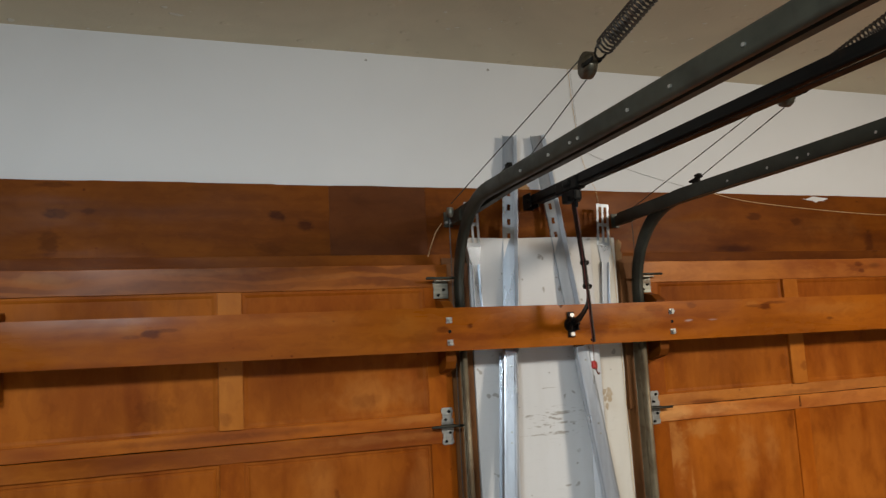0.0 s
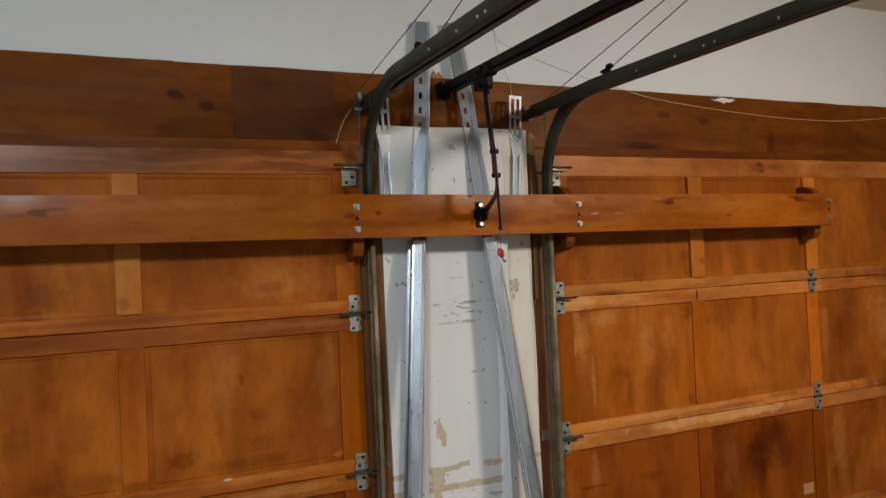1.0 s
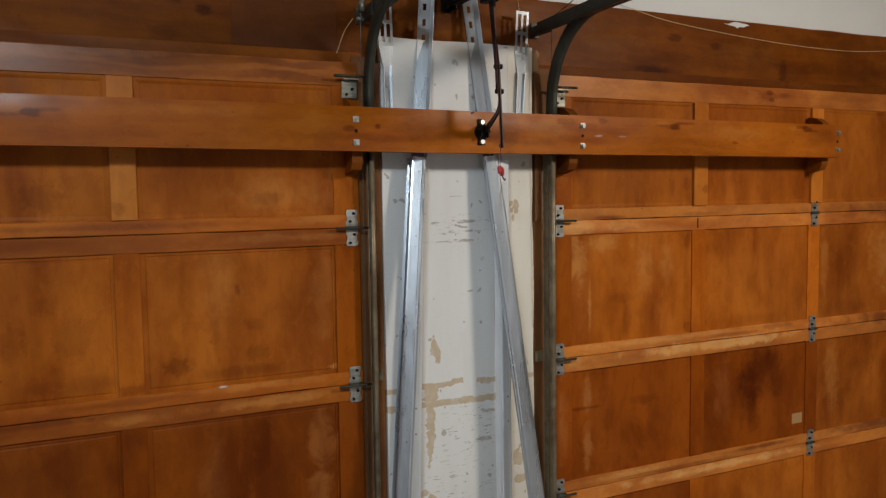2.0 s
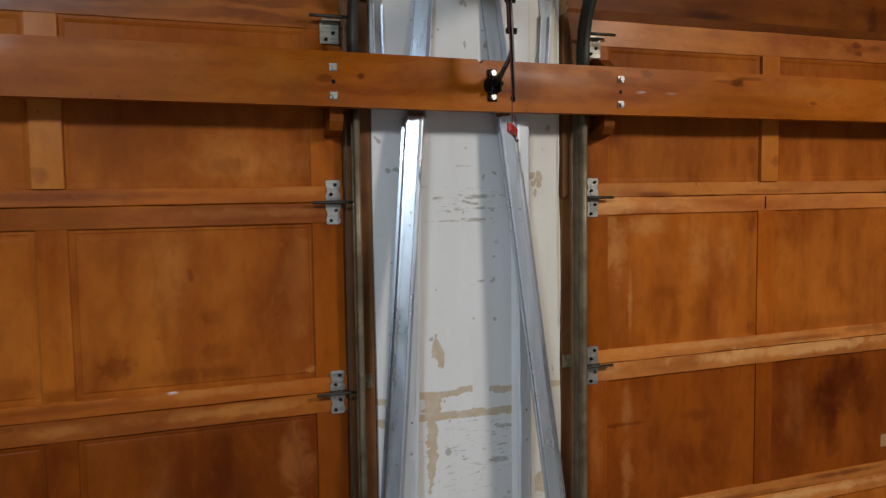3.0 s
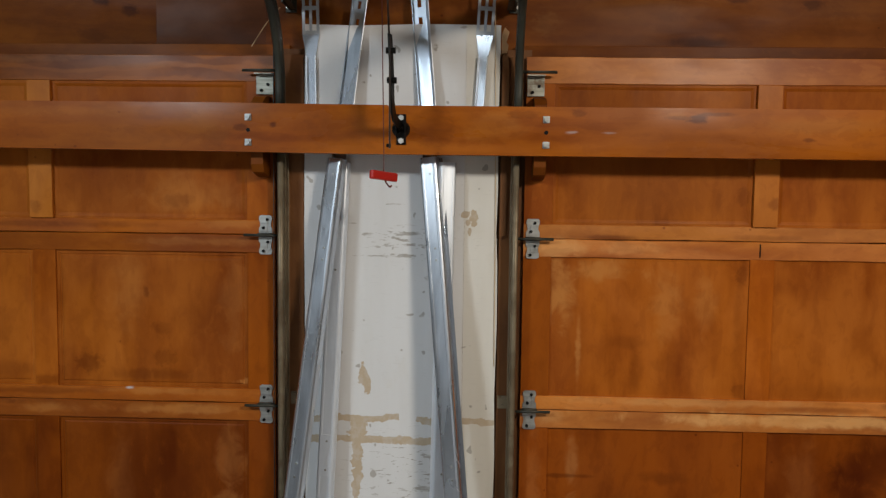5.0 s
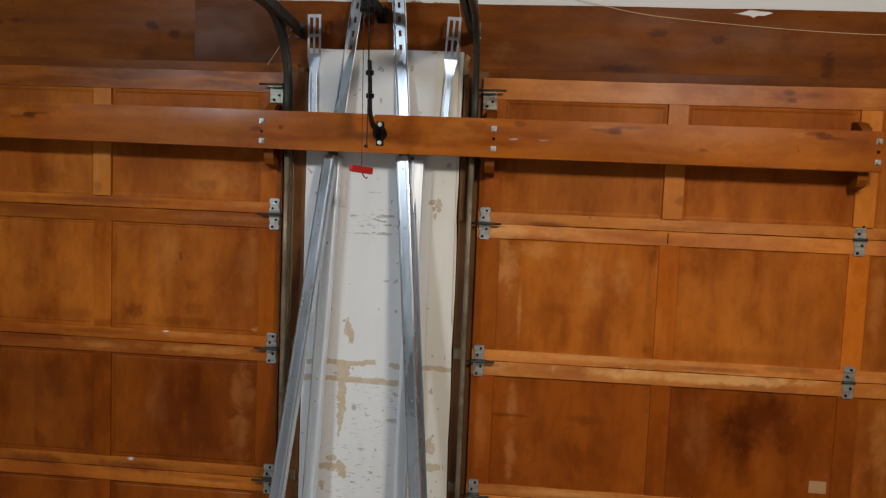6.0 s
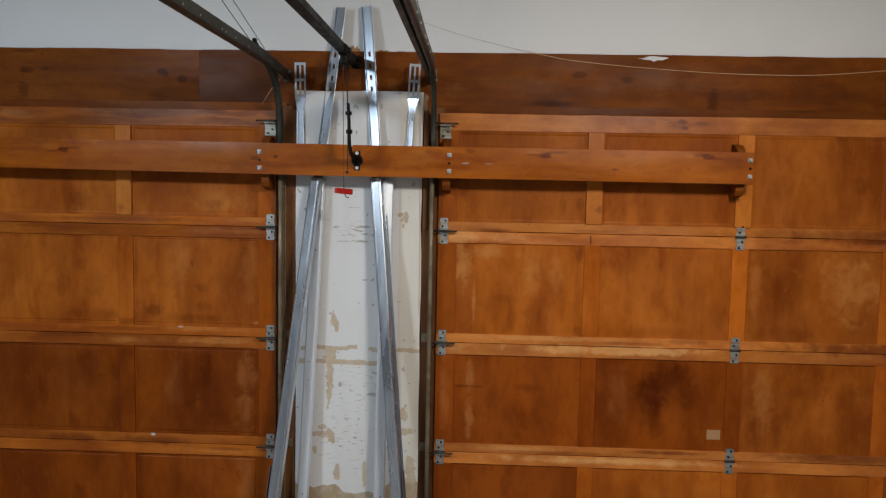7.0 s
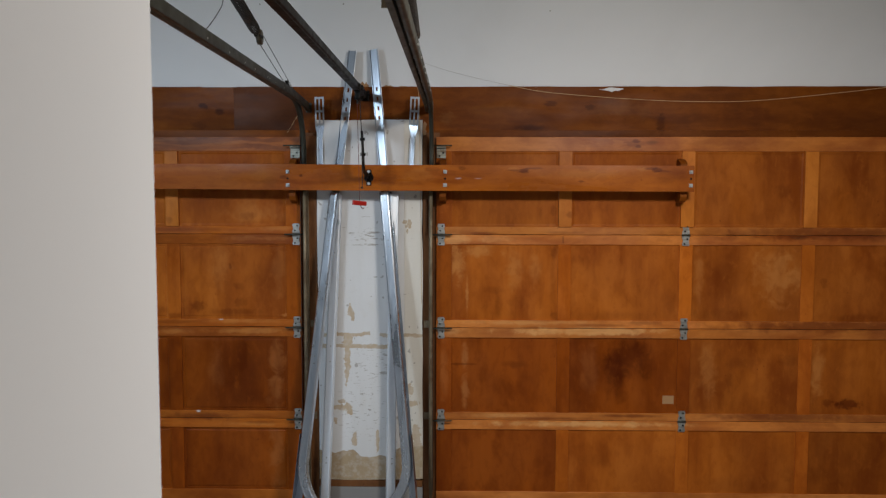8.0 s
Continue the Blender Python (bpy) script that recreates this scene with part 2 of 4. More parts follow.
def worn_board_paint(name):
    """White paint on the post's cladding: peeled along an old shelf line, in drips, in scuffs and at the foot."""
    n = Nodes(name)
    s = n.add("ShaderNodeSeparateXYZ")
    n.link(n.geo.outputs["Position"], s.inputs[0])
    x, z = s.outputs[0], s.outputs[2]
    wob = n.noise(n.place((1, 1, 1)), 7.0, 5.0, 0.6)
    wide = n.noise(n.place((1, 1, 0.2)), 5.0, 3.0, 0.5)
    small = n.noise(n.place((1, 1, 1)), 42.0, 3.0, 0.6)
    shift = n.math("MULTIPLY", n.math("SUBTRACT", wob, 0.5), 0.11)

    def band(centre, half):
        d = n.math("ABSOLUTE", n.math("SUBTRACT", n.math("ADD", z, n.math("MULTIPLY", shift, 0.35)), centre))
        return n.span(n.math("ADD", d, n.math("MULTIPLY", n.math("SUBTRACT", small, 0.5), 0.02)), half * 0.8, half, 1.0, 0.0)

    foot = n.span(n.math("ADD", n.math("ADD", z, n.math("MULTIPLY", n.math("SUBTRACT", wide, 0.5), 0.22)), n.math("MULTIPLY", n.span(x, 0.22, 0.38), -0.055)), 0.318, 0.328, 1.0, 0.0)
    first = n.math("MULTIPLY", band(1.022, 0.011), n.span(wide, 0.36, 0.42))
    second = n.math("MULTIPLY", band(0.955, 0.013), n.math("MULTIPLY", n.span(n.noise(n.place((1, 1, 0.3)), 8.5, 2.0), 0.42, 0.47), n.span(x, 0.36, 0.46, 1.0, 0.0)))
    peel = n.math("MAXIMUM", foot, n.math("MAXIMUM", first, second))
    warp = n.math("ADD", n.math("MULTIPLY", n.noise(n.place(), 24.0, 6.0, 0.68, 0.4), 0.75), n.math("MULTIPLY", small, 0.25))
    for px, pz, rx, rz in ((0.102, 0.985, 0.034, 0.045), (0.100, 0.90, 0.020, 0.10), (0.098, 0.80, 0.013, 0.07), (0.118, 1.165, 0.018, 0.035), (0.135, 1.125, 0.012, 0.035), (0.432, 1.672, 0.020, 0.014), (0.456, 1.664, 0.014, 0.018), (0.440, 1.645, 0.010, 0.012), (0.462, 1.640, 0.012, 0.010), (0.447, 1.618, 0.008, 0.014),
                           (0.46, 0.705, 0.022, 0.04), (0.055, 0.60, 0.05, 0.022), (0.10, 0.605, 0.022, 0.028), (0.14, 0.40, 0.020, 0.05), (0.03, 0.52, 0.014, 0.022), (0.475, 0.62, 0.035, 0.02), (0.50, 0.42, 0.03, 0.09), (0.47, 0.36, 0.03, 0.04), (0.272, 0.40, 0.012, 0.085), (0.06, 0.63, 0.03, 0.016), (0.115, 0.57, 0.018, 0.02)):
        peel = n.math("MAXIMUM", peel, n.spot(px, pz, rx * 0.95, rz * 0.95, warp, 2.4, 0.4))
    peel = n.span(peel, 0.4, 0.5)
    marks = 0.0
    hair = n.noise(n.place((0.5, 1, 1.0)), 85.0, 5.0, 0.7, 0.3)
    for px, pz, rx, rz in ((0.262, 1.610, 0.040, 0.0045), (0.225, 1.607, 0.016, 0.005), (0.265, 1.574, 0.034, 0.004), (0.190, 1.571, 0.020, 0.003), (0.248, 1.541, 0.040, 0.005), (0.143, 1.538, 0.045, 0.003), (0.129, 1.606, 0.018, 0.004),
                           (0.084, 1.640, 0.015, 0.003), (0.220, 1.752, 0.006, 0.004), (0.215, 1.700, 0.022, 0.002), (0.315, 1.472, 0.008, 0.005), (0.210, 2.175, 0.008, 0.008), (0.335, 2.180, 0.006, 0.012), (0.285, 2.05, 0.005, 0.012), (0.315, 0.80, 0.03, 0.008), (0.33, 0.905, 0.028, 0.006)):
        marks = n.math("MAXIMUM", n.spot(px, pz, rx * 1.05, rz * 1.15, hair, 2.6, 0.35), marks)
    marks = n.math("MULTIPLY", marks, n.span(n.noise(n.place((26, 1, 150)), 1.0, 4.0, 0.65), 0.40, 0.52, 0.25, 1.0))
    cracks = n.math("MULTIPLY", n.span(n.noise(n.place((70, 1, 1.3)), 1.0, 2.0, 0.5), 0.66, 0.69), n.span(x, 0.43, 0.45))
    # short scuffs, most of them level
    scuff = n.noise(n.place((15, 9, 80), 0.0), 1.9, 5.0, 0.62, 0.3)
    level = n.math("MAXIMUM", n.math("MAXIMUM", n.spot(0.27, 1.585, 0.2, 0.07, wob), n.spot(0.25, 0.84, 0.2, 0.16, wob)), n.spot(0.22, 0.58, 0.24, 0.22, wob))
    scuff = n.math("MULTIPLY", n.span(scuff, 0.60, 0.64), n.math("ADD", n.math("MULTIPLY", level, 0.8), 0.06))
    specks = n.span(n.noise(n.place((1, 1, 1)), 30.0, 1.0, 0.4), 0.74, 0.77, 0.0, 0.7)
    tint = n.noise(n.place((3, 1, 0.4)), 2.0, 4.0, 0.6)
    paint = n.mix(n.span(tint, 0.35, 0.7), (0.71, 0.705, 0.71), (0.655, 0.645, 0.64))
    # creamier tone to the right of the seam
    paint = n.mix(n.span(x, 0.424, 0.434), paint, n.mix(n.span(tint, 0.35, 0.7), (0.71, 0.675, 0.615), (0.64, 0.60, 0.53)))
    smear = n.noise(n.place((1.2, 1, 0.5)), 9.0, 6.0, 0.68, 0.3)
    paint = n.mix(n.span(smear, 0.54, 0.68, 0.0, 0.30), paint, (0.66, 0.63, 0.59))
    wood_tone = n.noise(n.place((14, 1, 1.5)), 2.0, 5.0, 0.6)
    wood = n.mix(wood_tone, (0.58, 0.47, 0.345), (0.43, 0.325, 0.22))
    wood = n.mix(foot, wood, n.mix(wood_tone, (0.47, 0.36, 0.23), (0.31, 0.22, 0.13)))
    colour = n.mix(n.math("MAXIMUM", n.math("MAXIMUM", scuff, specks), n.math("MULTIPLY", n.math("MAXIMUM", marks, cracks), 0.8)), paint, (0.31, 0.275, 0.235))
    thin = n.span(n.noise(n.place((1, 1, 1)), 30.0, 5.0, 0.65), 0.36, 0.56, 0.78, 1.0)
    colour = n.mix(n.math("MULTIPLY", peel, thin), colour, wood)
    n.bump(n.math("SUBTRACT", n.math("MULTIPLY", small, 0.2), peel), 0.5, 0.0012)
    return n.finish(colour, n.span(peel, 0, 1, 0.5, 0.8))


M_PANEL = varnished_wood("panel_wood", "z", (0.384, 0.107, 0.0120), (0.232, 0.053, 0.0055), 0.46, False, shine=0.10,
                         stains_and_shade=((-0.757, 1.187, 0.045, 0.034, 0.54), (-0.51, 1.206, 0.036, 0.030, 0.36), (-0.56, 1.152, 0.17, 0.022, 0.4), (-1.115, 1.712, 0.055, 0.045, 0.4), (-0.568, 1.414, 0.010, 0.018, 0.5), (-0.52, 1.30, 0.032, 0.022, 0.32),
                                 (-0.366, 1.346, 0.11, 0.09, 0.23), (-0.47, 1.705, 0.05, 0.022, 0.32), (-1.05, 1.30, 0.05, 0.07, 0.29), (-1.20, 1.30, 0.04, 0.06, 0.32), (-1.12, 1.40, 0.04, 0.03, 0.22), (-1.02, 1.16, 0.20, 0.03, 0.29),
                                 (1.281, 1.500, 0.018, 0.045, 0.5), (1.272, 1.36, 0.016, 0.16, 0.29), (1.288, 1.135, 0.026, 0.030, 0.4), (0.969, 1.19, 0.022, 0.08, 0.32), (0.94, 1.283, 0.08, 0.022, 0.25), (1.08, 1.22, 0.05, 0.04, 0.18), (1.60, 1.14, 0.22, 0.035, 0.25), (1.92, 1.22, 0.05, 0.10, 0.25),
                                 (1.275, 1.735, 0.020, 0.030, 0.36), (1.20, 1.72, 0.012, 0.03, 0.25), (2.55, 1.85, 0.05, 0.04, 0.32), (2.25, 1.36, 0.10, 0.18, 0.22), (2.25, 1.15, 0.16, 0.04, 0.29), (2.80, 1.33, 0.02, 0.03, 0.36), (2.98, 1.13, 0.12, 0.03, 0.43),
                                 (2.36, 0.87, 0.11, 0.035, 0.3), (2.62, 0.885, 0.06, 0.034, 0.32), (2.285, 0.77, 0.018, 0.06, 0.32), (2.955, 0.638, 0.075, 0.028, 0.95), (2.84, 0.645, 0.03, 0.022, 0.5), (2.90, 0.85, 0.05, 0.16, 0.22), (1.52, 0.30, 0.10, 0.05, 0.22), (2.75, 0.22, 0.16, 0.06, 0.32), (2.40, 0.16, 0.25, 0.06, 0.25)),
                         pale=((0.735, 1.44, 0.050, 0.12, 0.72), (0.788, 1.25, 0.011, 0.12, 0.59), (0.83, 1.505, 0.15, 0.040, 0.65), (1.05, 1.40, 0.05, 0.12, 0.39), (1.17, 1.42, 0.04, 0.10, 0.33), (-0.29, 1.40, 0.05, 0.18, 0.2), (-0.62, 1.40, 0.07, 0.14, 0.2), (-0.42, 1.72, 0.2, 0.07, 0.29), (-0.24, 1.135, 0.06, 0.012, 0.65),
                               (2.53, 1.37, 0.14, 0.17, 0.49), (2.10, 1.37, 0.03, 0.18, 0.33), (2.78, 0.83, 0.045, 0.19, 0.49), (2.16, 0.83, 0.05, 0.18, 0.33), (-0.31, 0.38, 0.04, 0.18, 0.26), (0.80, 0.34, 0.02, 0.02, 0.65)))
# darker, redder tone for panels of the lower sections
M_PANEL_RED = varnished_wood("redder_panel_wood", "z", (0.262, 0.060, 0.0046), (0.150, 0.029, 0.0021), 0.42, False, shine=0.10, worn=0.3,
                             stains_and_shade=((1.70, 0.91, 0.12, 0.13, 0.85), (1.64, 0.80, 0.07, 0.15, 0.75), (1.80, 0.86, 0.06, 0.12, 0.45), (0.75, 0.856, 0.10, 0.007, 0.6), (1.07, 0.855, 0.08, 0.022, 0.45), (-0.50, 0.80, 0.10, 0.20, 0.4), (-0.62, 0.80, 0.05, 0.10, 0.35), (-0.45, 0.66, 0.12, 0.05, 0.35), (-1.1, 0.9, 0.12, 0.12, 0.3)),
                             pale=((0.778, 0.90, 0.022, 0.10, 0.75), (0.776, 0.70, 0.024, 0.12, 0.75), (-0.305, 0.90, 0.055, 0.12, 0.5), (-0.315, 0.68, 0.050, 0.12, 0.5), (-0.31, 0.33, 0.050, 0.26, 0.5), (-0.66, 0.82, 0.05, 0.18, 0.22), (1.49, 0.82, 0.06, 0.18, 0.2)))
M_STILE = varnished_wood("stile_wood", "z", (0.440, 0.116, 0.0105), (0.285, 0.062, 0.0050), 0.44, False, shine=0.11, pale=((0.655, 1.35, 0.03, 0.24, 0.35), (0.655, 0.83, 0.03, 0.2, 0.3)), stains_and_shade=((1.365, 1.715, 0.02, 0.02, 0.6), (-0.89, 1.13, 0.05, 0.02, 0.5), (-0.89, 0.60, 0.04, 0.03, 0.5)))
M_STILE_EDGE = varnished_wood("edge_stile_wood", "z", (0.315, 0.076, 0.0048), (0.190, 0.039, 0.0024), 0.44, False, shine=0.11, worn=0.4)
M_STILE_RED = varnished_wood("redder_stile_wood", "z", (0.265, 0.058, 0.0036), (0.155, 0.029, 0.0019), 0.44, False, shine=0.11, pale=((0.655, 0.83, 0.03, 0.2, 0.4),), worn=0.35)
# some pale spots, as at x 0.72, paint the varnish's sheen
M_RAIL = varnished_wood("rail_wood", "x", (0.55, 0.188, 0.038), (0.31, 0.081, 0.0130), 0.36, True,
                        stains_and_shade=((0.86, 1.606, 0.12, 0.010, 0.8), (1.06, 1.600, 0.10, 0.006, 0.7), (1.78, 1.10, 0.10, 0.014, 0.6), (1.72, 0.562, 0.2, 0.010, 0.7), (1.2, 0.545, 0.3, 0.008, 0.5), (-0.75, 0.545, 0.22, 0.026, 0.85), (-1.15, 0.545, 0.16, 0.024, 0.8), (-0.40, 0.51, 0.12, 0.010, 0.5), (-1.1, 1.06, 0.25, 0.014, 0.6),
                                (-0.45, 0.53, 0.08, 0.02, 0.4), (2.6, 0.56, 0.5, 0.03, 0.5), (2.85, 1.61, 0.85, 0.045, 0.75), (2.85, 1.085, 0.75, 0.040, 0.8), (2.5, 0.57, 0.4, 0.03, 0.5), (1.35, 1.612, 0.12, 0.010, 0.5), (1.55, 1.085, 0.18, 0.010, 0.5), (2.2, 2.12, 0.25, 0.025, 0.35), (-0.9, 1.075, 0.3, 0.012, 0.4), (-0.5, 0.50, 0.3, 0.010, 0.4), (1.728, 2.126, 0.022, 0.012, 0.85), (1.742, 2.098, 0.018, 0.010, 0.8), (1.72, 2.112, 0.05, 0.02, 0.35)),
                        pale=((0.72, 1.575, 0.13, 0.035, 0.55), (0.70, 1.05, 0.10, 0.03, 0.35), (0.95, 1.575, 0.16, 0.02, 0.25), (1.45, 1.05, 0.55, 0.026, 0.75), (1.15, 1.10, 0.4, 0.016, 0.35), (1.45, 0.512, 0.6, 0.020, 0.8), (0.95, 0.56, 0.25, 0.016, 0.4), (-0.45, 1.05, 0.25, 0.018, 0.25), (-0.88, 2.10, 0.5, 0.012, 0.18), (-0.762, 0.575, 0.018, 0.010, 0.8)), coat=0.03, shine=0.30, worn=0.6)
M_RAIL_RED = varnished_wood("red_brown_rail_wood", "x", (0.405, 0.112, 0.0115), (0.245, 0.054, 0.0048), 0.38, False,
                            stains_and_shade=((-0.75, 0.545, 0.22, 0.026, 0.85), (-1.15, 0.545, 0.16, 0.024, 0.8), (-0.40, 0.51, 0.12, 0.010, 0.5), (-1.1, 1.06, 0.25, 0.014, 0.6), (-0.9, 1.625, 0.4, 0.012, 0.5), (-0.9, 1.095, 0.2, 0.012, 0.4)),
                            pale=((-0.45, 1.045, 0.25, 0.018, 0.5), (-0.50, 1.10, 0.3, 0.014, 0.45), (-0.45, 1.575, 0.3, 0.016, 0.3), (-0.88, 1.04, 0.12, 0.02, 0.35), (-0.45, 0.50, 0.2, 0.012, 0.4), (-0.30, 1.635, 0.10, 0.02, 0.35)), coat=0.02, shine=0.22, worn=0.6, smears=((-0.62, 1.110, 0.014, 0.006, 0.9), (-0.762, 0.574, 0.016, 0.009, 0.9)))
M_MUNTIN = varnished_wood("pale_muntin_wood", "z", (0.51, 0.166, 0.023), (0.36, 0.103, 0.011), 0.40, False, stains_and_shade=((1.365, 1.715, 0.02, 0.02, 0.5), (-0.91, 1.68, 0.02, 0.02, 0.4)), worn=0.4)
M_TOP_RAIL = varnished_wood("dark_top_rail_wood", "x", (0.260, 0.070, 0.0070), (0.140, 0.032, 0.0026), 0.36, True,
                            pale=((-0.95, 2.135, 0.25, 0.012, 0.35), (-0.55, 2.115, 0.2, 0.010, 0.2), (-1.42, 2.12, 0.1, 0.02, 0.45)), coat=0.02, shine=0.24, worn=0.5, flame=0.7)
# dark patch at x 0.05 paints the opener's shadow; pale spots by knots paint sheen
M_BEAM = varnished_wood("beam_wood", "x", (0.330, 0.089, 0.0062), (0.200, 0.044, 0.0030), 0.33, False,
                        stains_and_shade=((-1.12, 1.945, 0.030, 0.013, 0.85), (-1.08, 1.953, 0.04, 0.006, 0.5), (-1.17, 1.938, 0.04, 0.006, 0.45), (-0.129, 1.928, 0.012, 0.010, 0.8), (0.757, 1.968, 0.02, 0.012, 0.5), (1.090, 1.956, 0.032, 0.013, 0.9), (1.04, 1.958, 0.04, 0.006, 0.55), (1.15, 1.969, 0.05, 0.006, 0.6), (1.815, 1.960, 0.028, 0.014, 0.9), (1.86, 1.954, 0.045, 0.006, 0.5), (1.78, 1.969, 0.03, 0.007, 0.6), (1.41, 1.898, 0.02, 0.007, 0.7),
                                (-0.225, 1.922, 0.02, 0.012, 0.6), (0.34, 1.93, 0.06, 0.06, 0.35), (0.05, 1.92, 0.12, 0.06, 0.35), (-0.30, 1.89, 0.05, 0.035, 0.3), (0.60, 1.965, 0.05, 0.012, 0.5), (1.90, 1.93, 0.10, 0.05, 0.3)),
                        pale=((0.50, 1.925, 0.11, 0.05, 0.35), (-0.35, 1.93, 0.10, 0.05, 0.2), (1.45, 1.94, 0.25, 0.03, 0.25), (-1.17, 1.957, 0.05, 0.02, 0.35), (1.03, 1.966, 0.04, 0.014, 0.3), (1.74, 1.967, 0.035, 0.014, 0.35), (-0.7, 1.965, 0.3, 0.02, 0.12)), shine=0.15, flame=0.18, smears=((0.735, 1.914, 0.022, 0.006, 0.38), (0.845, 1.914, 0.022, 0.004, 0.25)))
# also paints the bracket's shadow near x 0.15 and light falloff past x 2
M_HEADER = varnished_wood("header_wood", "x", (0.195, 0.053, 0.0040), (0.112, 0.027, 0.0019), 0.5, False,
                          stains_and_shade=((-0.725, 2.328, 0.030, 0.018, 0.9), (-0.63, 2.296, 0.026, 0.020, 0.85), (-1.39, 2.33, 0.035, 0.018, 0.85), (-1.41, 2.239, 0.030, 0.04, 0.6), (1.15, 2.205, 0.11, 0.020, 0.85),
                                  (1.26, 2.341, 0.04, 0.016, 0.7), (1.48, 2.321, 0.035, 0.016, 0.7), (1.88, 2.229, 0.025, 0.06, 0.7), (-1.40, 2.42, 0.05, 0.010, 0.6), (0.15, 2.35, 0.16, 0.07, 0.75), (-0.20, 2.31, 0.10, 0.12, 0.6),
                                  (-0.75, 2.22, 0.05, 0.02, 0.4), (-1.30, 2.34, 0.02, 0.012, 0.6), (2.9, 2.3, 0.9, 0.3, 0.35)),
                          pale=((0.67, 2.26, 0.055, 0.045, 0.5), (0.95, 2.30, 0.22, 0.05, 0.2), (1.65, 2.31, 0.2, 0.06, 0.22)), shine=0.12, flame=0.10)
M_HEADER_DARK = varnished_wood("header_repair_wood", "x", (0.120, 0.032, 0.0046), (0.080, 0.020, 0.0030), 0.5, False, shine=0.15)
M_JAMB = varnished_wood("jamb_wood", "z", (0.185, 0.075, 0.025), (0.095, 0.036, 0.012), 0.6, False, shine=0.25)
M_WALL = plain_paint("white_wall_paint", (0.75, 0.762, 0.782), 0.75, 38.0, 0.12)
M_UNSEEN = plain_paint("unseen_dark_wall", (0.24, 0.235, 0.23), 0.85, 30.0, 0.1)
# a paler, cooler white than the front wall's
M_PARTITION = plain_paint("partition_white_paint", (0.89, 0.895, 0.92), 0.7, 38.0, 0.10, dirt=0.06)
M_CEILING = knockdown("textured_ceiling_paint", (0.78, 0.68, 0.50))
M_CONCRETE = plain_paint("concrete", (0.24, 0.232, 0.222), 0.9, 26.0, 0.4, 0.004, 0.25)
M_BOARD = worn_board_paint("worn_white_paint")
# one zinc sheet in lit and dim tones, reflections put into the colour
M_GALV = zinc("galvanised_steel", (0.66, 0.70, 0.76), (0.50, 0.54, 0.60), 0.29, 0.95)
M_GALV_LIT = zinc("lit_galvanised_steel", (0.90, 0.94, 1.0), (0.78, 0.83, 0.90), 0.48, 0.72)
M_GALV_DIM = zinc("dim_galvanised_steel", (0.45, 0.495, 0.56), (0.34, 0.38, 0.44), 0.31, 0.95)
M_GALV_ROUGH = zinc("rough_galvanised_steel", (0.50, 0.53, 0.57), (0.38, 0.41, 0.45), 0.46, 0.75)
M_HINGE = steel("hinge_steel", (0.50, 0.50, 0.48), (0.30, 0.30, 0.285), 0.44, 0.85, 0.45)
M_OLD = steel("aged_track_steel", (0.25, 0.20, 0.13), (0.14, 0.10, 0.058), 0.46, 0.5, 0.5, (4, 4, 4))
M_HINGE_RUSTY = steel("dull_bracket_steel", (0.36, 0.36, 0.31), (0.22, 0.21, 0.17), 0.5, 0.8, 0.6)
M_DARK = steel("dark_track_steel", (0.043, 0.043, 0.031), (0.024, 0.024, 0.017), 0.5, 0.2, 0.06, (4, 4, 4))
M_BLACK = steel("black_steel", (0.007, 0.0066, 0.006), (0.004, 0.0037, 0.0034), 0.45, 0.0, 0.05)
M_BLACK.node_tree.nodes["Principled BSDF"].inputs["Specular IOR Level"].default_value = 0.12
M_SPRING = steel("rusty_black_spring_steel", (0.026, 0.018, 0.013), (0.012, 0.008, 0.006), 0.5, 0.1, 0.3)
M_BRASS = steel("pulley_steel", (0.15, 0.13, 0.095), (0.08, 0.07, 0.05), 0.42, 0.9, 0.3)
M_BOLT = steel("bright_bolt_steel", (0.78, 0.77, 0.74), (0.55, 0.54, 0.52), 0.35, 0.9)
M_CABLE = steel("cable_steel", (0.07, 0.066, 0.06), (0.03, 0.028, 0.026), 0.5, 0.4)
M_ARM = steel("brown_black_arm_steel", (0.030, 0.017, 0.013), (0.014, 0.008, 0.007), 0.38, 0.4)
M_RED = plain_paint("red_plastic", (0.48, 0.018, 0.014), 0.42, 60.0, 0.05)
M_CORD = plain_paint("red_cord", (0.13, 0.028, 0.02), 0.85, 200.0, 0.3)
M_WIRE = plain_paint("cream_wire", (0.66, 0.46, 0.24), 0.6, 80.0, 0.1)
M_GREYWIRE = plain_paint("grey_wire", (0.45, 0.44, 0.43), 0.6, 80.0, 0.1)
M_LABEL = plain_paint("old_paper_label", (0.38, 0.205, 0.09), 0.8, 60.0, 0.1)


# ---------------------------------------------------------------- mesh words
def root_of(ob):
    while ob.parent:
        ob = ob.parent
    return ob


def thing(name, base, label, category, group="", kind=""):
    ob = new(name)
    ob.empty_display_size = 0.1
    ob.location = base
    return tagged(ob, label, category, group, kind)


def mesh_of(name, bm, material, smooth=False):
    bmesh.ops.recalc_face_normals(bm, faces=bm.faces)
    me = bpy.data.meshes.new(name)
    for f in bm.faces:
        f.smooth = smooth
    bm.to_mesh(me)
    bm.free()
    me.materials.append(material)
    return me


def part(name, bm, material, parent, label="", smooth=False):
    """One mesh, modelled in world metres, under a thing or under a part of one."""
    base = Vector(root_of(parent).location)
    bmesh.ops.translate(bm, verts=bm.verts, vec=-base)
    ob = new(name, mesh_of(name, bm, material, smooth))
    ob.parent = parent
    return tagged(ob, label)


